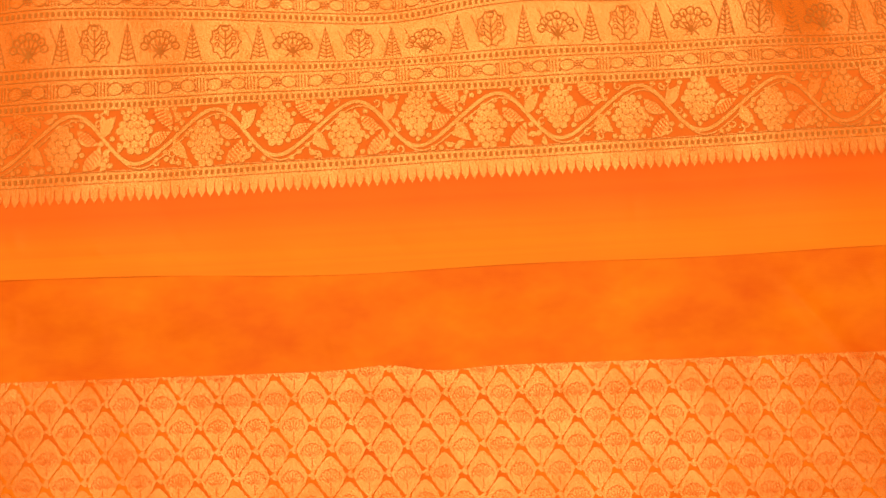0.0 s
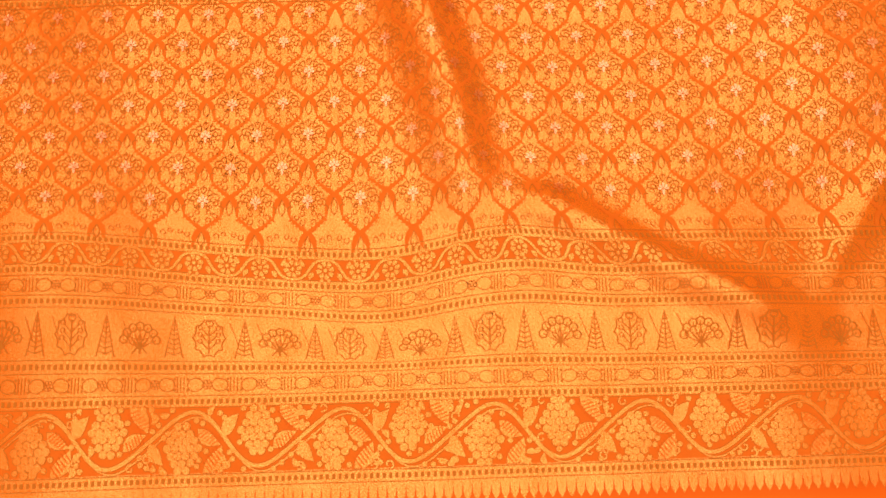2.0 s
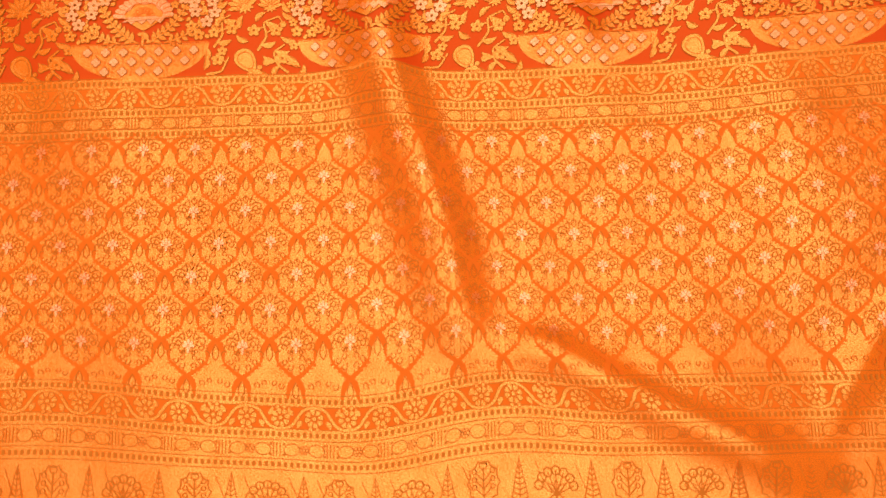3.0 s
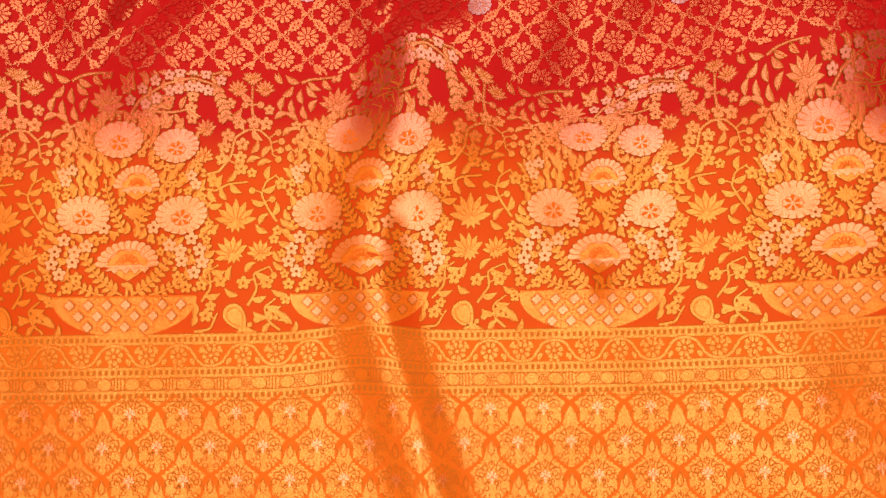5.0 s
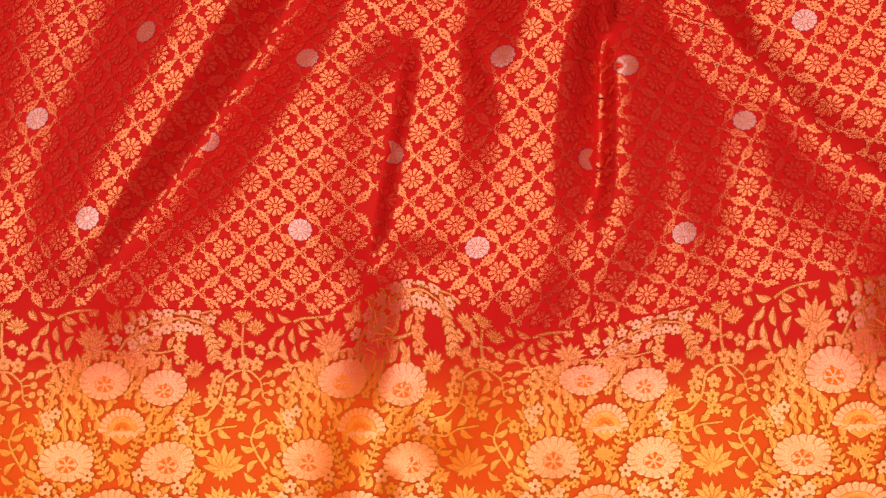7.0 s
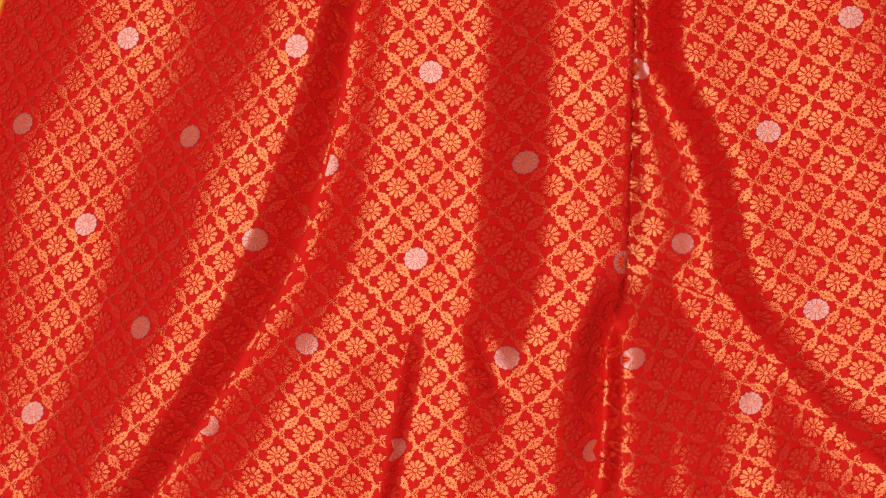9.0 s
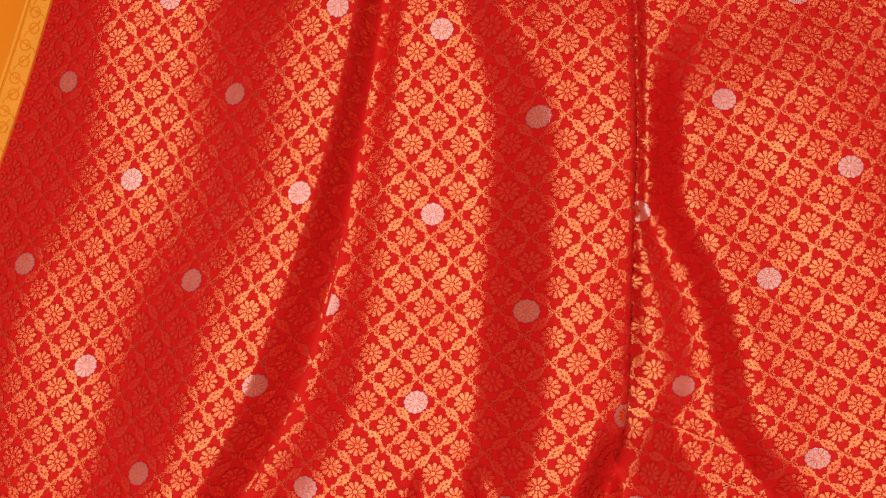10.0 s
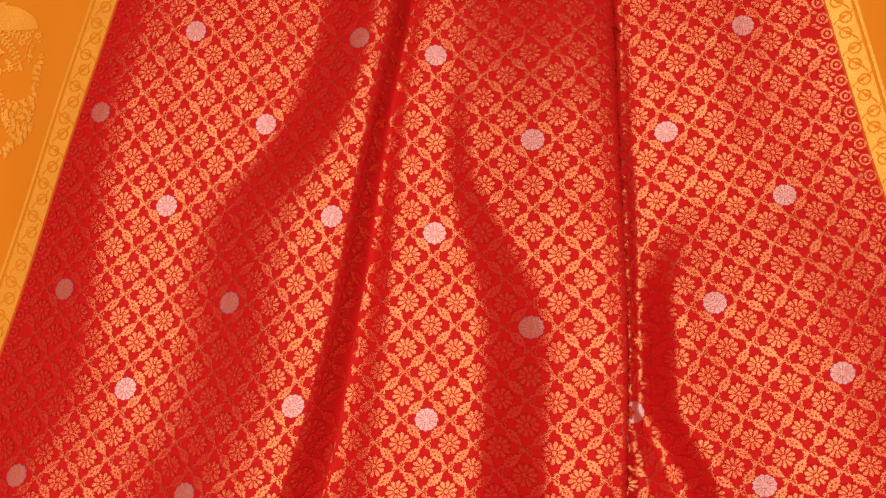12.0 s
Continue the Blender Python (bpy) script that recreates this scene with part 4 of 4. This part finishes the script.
for n, px in enumerate(POTS):
    mass, out, g, p, k = pot_figures(11)
    motif = None
    # the widened dark copies paint relief shade along leaf and blossom edges
    for nm, f, mat, lift, lab in (("flower_pot_motif", mass, GOLD, .0005, "gold woven pot of flowers"), ("leaf_edge_shade", g.edging(), RELIEF_SHADE, .0008, "painted relief shade round the leaves"), ("gold_leaf_weave", g, GOLD, .0011, ""), ("blossom_edge_shade", p.edging(), RELIEF_SHADE, .0013, "painted relief shade round the blossoms"), ("leaf_rib_weave", out, BROWN, .0014, "dark ribs of the leaves"), ("pale_blossom_weave", p, PALE, .0016, "pale peach-silver blossoms"), ("fine_line_weave", k, THREAD, .0020, "fine orange lines")):
        place = Figures().take(f, at=px + .5868j)
        ob = place.weave(nm, SAREE, mat, motif or saree, lift, pallu_warp, lab, above_pots, "stuff" if motif else "")
        motif = motif or ob
    g, k = meadow_figures(23)
    spray = Figures().take(g, at=px + .1015 + .5868j).weave("flower_spray_motif", SAREE, GOLD, saree, .0006, pallu_warp, "gold woven sprays of leaves and blossom", above_pots, "stuff")
    # edge shade of the sprays, painted as a dark copy underneath
    Figures().take(g.edging(), at=px + .1015 + .5868j).weave("leaf_edge_shade", SAREE, RELIEF_SHADE, spray, .0004, pallu_warp, "", above_pots, "stuff")
    Figures().take(k, at=px + .1015 + .5868j).weave("fine_line_weave", SAREE, BROWN, spray, .0010, pallu_warp, "", above_pots, "stuff")


# ---- red body: a net of leaves with a rosette in each mesh ----
def body_cell():
    """Around one crossing of the net: a stem with curled tendrils and two toothed leaves. Unit: the cell."""
    f, holes = Figures(.017), Figures()
    for m in (-1, 1):
        a = m * np.pi / 4
        d = np.exp(1j * a)
        f.fill(leaf(.160 * d, a, .43, .205, -m * .02, 6))
        f.stroke(curve(lambda s: .20 * d * s + 1j * m * .02 * np.sin(np.pi * s), 0, 1, 5), .034, .022)
        f.stroke([.55 * d, .60 * d, .67 * d], .030, .014)
        for k, s in enumerate((.27, .345, .42)):
            q = s * d + (.018 if k % 2 else -.012) * 1j * m * d
            holes.stroke([q - .026 * d, q + .018 * d], .032, .020)
        f.fill(leaf(-.01 + 0j, np.pi - m * .62, .15, .060, m * .20))
        f.stroke(curve(lambda s: .055 + 1j * m * .070 + .070 * (1 - .62 * s) * np.exp(1j * m * (-1.9 + 5.2 * s)), 0, 1, 12), .028, .020)
    f.fill(disc(-.03 + 0j, .042, 7))
    holes.stroke([-.02 + 0j, .05 + 0j, .10 + 0j], .014)
    return f, holes


def rosette_slits(r=.228):
    """Dark slits between the petals and a ring round the heart."""
    f = Figures()
    for k in range(10):
        e = np.exp(1j * (2 * np.pi * (k + .5) / 10 + .2))
        f.stroke([.32 * r * e, .60 * r * e, 1.04 * r * e], .017, .030)
    f.ring(disc(0j, r * .26, 9), .022)
    return f


def rosette_cell(r=.228):
    """Ten petals joined at the heart."""
    f, lobes = Figures(.017), []
    for k in range(10):
        a = 2 * np.pi * k / 10 + .2
        lobes += [.26 * np.exp(1j * (a - .31)), .80 * np.exp(1j * (a - .235)), .95 * np.exp(1j * (a - .15)), np.exp(1j * a), .95 * np.exp(1j * (a + .15)), .80 * np.exp(1j * (a + .235))]
    f.fill(r * np.array(lobes))
    return f


def coin_cell(r=.235):
    f, lines = Figures(), Figures()
    w = 2 * np.pi * np.arange(36) / 36
    f.fill(r * (1 + .05 * np.cos(12 * w)) * np.exp(1j * w))
    for k in range(12):
        lines.stroke([r * .25 * np.exp(2j * np.pi * (k + .5) / 12), r * .92 * np.exp(2j * np.pi * (k + .5) / 12)], .012)
    return f, lines


def split_left(y):
    """Where the left field of folds meets the middle one."""
    y = body_y(y)
    return -.002 + 1.024 * line(y, .8, -.03, .85, -.024, 1.0, .004, 1.05, .006, 1.12, -.078, 1.23, -.048, 1.29, -.040, 1.39, -.022, 1.54, .0, 1.7, .028)


def valley(y):
    """The deep valley between the two long pleats."""
    y = body_y(y)
    return -.002 + 1.024 * line(y, .8, -.275, .93, -.188, 1.0, -.14, 1.1, -.082, 1.23, -.047, 1.29, -.039, 1.39, -.021, 1.54, .0, 1.7, .03)


def split_right(y):
    y = body_y(y)
    return -.002 + 1.024 * line(y, .8, .165, .92, .170, 1.0, .172, 1.05, .19, 1.11, .196, 1.23, .202, 1.33, .205, 1.7, .206)


def slant(x):
    return -.01445 + 1.0275 * np.interp(body_x(x), (.19, .245, .298, .337, .376, .42, .5), (1.095, 1.066, 1.044, .996, .948, .905, .83)) + .012


def inside(x, y):
    return (x > LEFT_K * y + LEFT_C + .012) & (x < RIGHT_K * y + RIGHT_C - .012) & (y > field_edge(x)) & (y < 1.79)


# each field: where its cell (0, 0) lies, the steps across and along, how the steps bend, and its extent
FIELDS = (
    ((0.09879+1.44466j, 0.03756-0.00328j, 0.00698+0.04080j, 0.00006+0.00006j, -0.00022+0.00001j), lambda x, y: inside(x, y) & (x < np.minimum(split_left(y), valley(y)))),
    ((-.0793 + 1.0440j, .0435 - .0026j, .0010 + .0385j, 0j, 0j), lambda x, y: inside(x, y) & (x < split_left(y)) & (x > valley(y)) & (y < 1.115)),
    ((.03821 + 1.44544j, .04289 - .00128j, .00128 + .04136j, 0j, -.00019 + .00004j), lambda x, y: inside(x, y) & (x > np.where(y < 1.115, split_left(y), valley(y))) & (x < split_right(y))),
    ((-.16350 + 1.37331j, .04336 + .00878j, -.00753 + .04026j, 0j, .00014 + .00012j), lambda x, y: inside(x, y) & (x > split_right(y)) & (y > slant(x))),
    ((.2012 + 1.0300j, .0432 + .0150j, -.0115 + .0366j, 0j, 0j), lambda x, y: inside(x, y) & (x > split_right(y)) & (y <= slant(x))),
)
CELL, HOLES = body_cell()
ROSE, SLITS = rosette_cell(), rosette_slits()
COIN, COIN_LINES = coin_cell()
counted = 0
for (origin, step_u, step_v, twist, curl), where in FIELDS:
    field_leaves, field_holes, rest, slits = Figures(), Figures(), Figures(), Figures()
    for j2 in range(-48, 32):
        for i2 in range(-44, 44):
            if (i2 + j2) % 2:
                continue
            i, j = i2 / 2, j2 / 2
            at = origin + i * step_u + j * step_v + i * j * twist + j * j * curl
            across, along = step_u + j * twist, step_v + i * twist + 2 * j * curl
            if not (-.45 < at.real < .55 and .76 < at.imag < 1.82):
                continue
            node = at + across / 2
            field_leaves.take(CELL, at=node, shear=(across, along))
            field_holes.take(HOLES, at=node, shear=(across, along))
            if not where(np.array([at.real]), np.array([at.imag]))[0]:
                continue
            if i2 % 4 == 0 and j2 % 4 == 0 and (i2 // 4 + j2 // 4) % 2 == 0:
                coin = Figures().take(COIN, at=at, shear=(across, along)).weave("silver_coin_motif", SAREE, SILVER, saree, .0009, None, "round silver flower motif", where)
                if coin:
                    Figures().take(COIN_LINES, at=at, shear=(across, along)).weave("petal_line", SAREE, THREAD, coin, .0012, None, "", where, "stuff")
                continue
            if 1.0 < at.imag < 1.42 and counted < 300:
                counted += 1
                slits.take(SLITS, at=at, shear=(across, along))
                Figures().take(ROSE, at=at, shear=(across, along)).weave("rosette_motif", SAREE, GOLD, saree, .0008, None, "", where)
            else:
                rest.take(ROSE, at=at, shear=(across, along))
                slits.take(SLITS, at=at, shear=(across, along))
    field_leaves.weave("leaf_net", SAREE, GOLD, saree, .0007, None, "net of toothed gold leaves", where, "stuff")
    field_holes.weave("leaf_dot_weave", SAREE, SILK, saree, .0011, None, "dark red dots and ribs of the leaves", where, "stuff")
    if slits.n:
        slits.weave("petal_slit_weave", SAREE, SILK, saree, .0012, None, "dark red slits between the petals", where, "stuff")
    if rest.n:
        rest.weave("rosette_field", SAREE, GOLD, saree, .0008, None, "gold rosettes", where, "stuff")


# ---- side borders of the body ----
def border(k, c, sign):
    """A row of beads, then a gold band with curling paisleys, along a slanted edge."""
    beads, ground, curls = Figures(), Figures(), Figures()
    y = band(1.0, 1.78, .0150)
    for n, v in enumerate(y):
        e = complex(k * v + c, v)
        q = e - sign * .0062
        beads.ring(disc(q, .0046, 9), .0020)
        beads.fill(disc(q, .0018, 6))
        for t in (-.006, .006):
            beads.fill(leaf(q - sign * .0045 + 1j * t, np.pi if sign > 0 else 0, .006, .003))
        h = e + sign * .012
        curls.ring(oval(h + sign * (.002 if n % 2 else -.002), .0055, .0048, .6 * sign), .0013)
        curls.fill(disc(h, .0018, 6))
        curls.stroke(curve(lambda s: e + sign * .012 + sign * .0085 * np.cos(np.pi * (s + n)) + 1j * .015 * (s - .5), 0, 1, 7), .0010)
    v = np.linspace(1.0, 1.78, 160)
    for off, wd in ((.0115, .0215), (.0270, .0030)):
        ground.stroke(k * v + c + sign * off + 1j * v, wd)
    beads.weave("bead_weave", SAREE, GOLD, saree, .0007, None, "row of small gold rings", None, "stuff")
    ground.weave("gold_border", SAREE, GOLD, saree, .0005, None, "narrow gold border band")
    curls.weave("border_curl_weave", SAREE, SILK, saree, .0009, None, "curling orange line in the border", None, "stuff")


border(LEFT_K, LEFT_C, -1)
border(RIGHT_K, RIGHT_C, 1)
mass, out, g, p, k = pot_figures(31)
for f, mat, lift, nm in ((mass, GOLD, .0006, "flower_pot_motif"), (g, GOLD, .0008, "gold_leaf_weave")):
    Figures().take(f, m=np.exp(1j * np.pi) * .75, at=-.384 + 1.672j).weave(nm, SAREE, mat, saree, lift, None, "gold woven pot of flowers on orange")


# ---- brocade of the lower cloth: rows of pointed shells ----
def shell_figures():
    """A scalloped shell that narrows to a point below, tied to its neighbour by a small knot."""
    g, k = Figures(), Figures()
    w = np.linspace(0, 2 * np.pi, 41)[:-1]
    r = (np.abs(np.cos(w)) ** 1.3 + np.abs(np.sin(w)) ** 1.3) ** (-1 / 1.3) * (1 + .03 * np.cos(w * 14))
    g.fill(r * (.0130 * np.cos(w) + 1j * np.where(np.sin(w) < 0, .0180, .0165) * np.sin(w)))
    g.fill(oval(-.0160 + .001j, .0034, .0013), oval(-.0150 + .0030j, .0022, .0012, .5), oval(-.0150 - .0010j, .0022, .0012, -.5))
    for t in np.linspace(-1.3, 1.3, 7):
        q = -.004j + .0075 * np.exp(1j * (np.pi / 2 + t))
        k.stroke(curve(lambda s: q + .0022 * np.exp(1j * (np.pi / 2 + t + s)), -1.5, 1.5, 6), .0006)
        k.stroke([-.006j + .002 * np.exp(1j * (np.pi / 2 + t)), q], .0005)
    k.stroke([-.0145j, -.006j], .0006)
    return g, k


SHELL, SHELL_LINES = shell_figures()
shells, shell_lines = Figures(), Figures()
edge_y = lambda x: -.0665 - .014 * x + .0035 * np.exp(-((x + .05) / .03) ** 2) - .003 * np.exp(-((x + .005) / .03) ** 2)
for j in range(-15, 3):
    for x in band(-.62 + .0320, .56, .0320):
        y = -.0845 + j * .0216
        at = x + .0257 + (.016 if j % 2 else 0) + (y + .0845) * .05
        at += 1j * (y - .016 * (at + .25))
        shells.take(SHELL, at=at)
        shell_lines.take(SHELL_LINES, at=at)


def tucked(xy):
    """The brocade ends at the seam of the plain strip."""
    return np.stack((xy[:, 0], np.minimum(xy[:, 1], edge_y(xy[:, 0]))), 1)


shells.weave("shell_weave", LOWER, GOLD, lower, .0006, tucked, "rows of gold pointed shell motifs", None, "stuff")
shell_lines.weave("shell_line_weave", LOWER, THREAD, lower, .0010, tucked, "fine dark lines in the shells", None, "stuff")
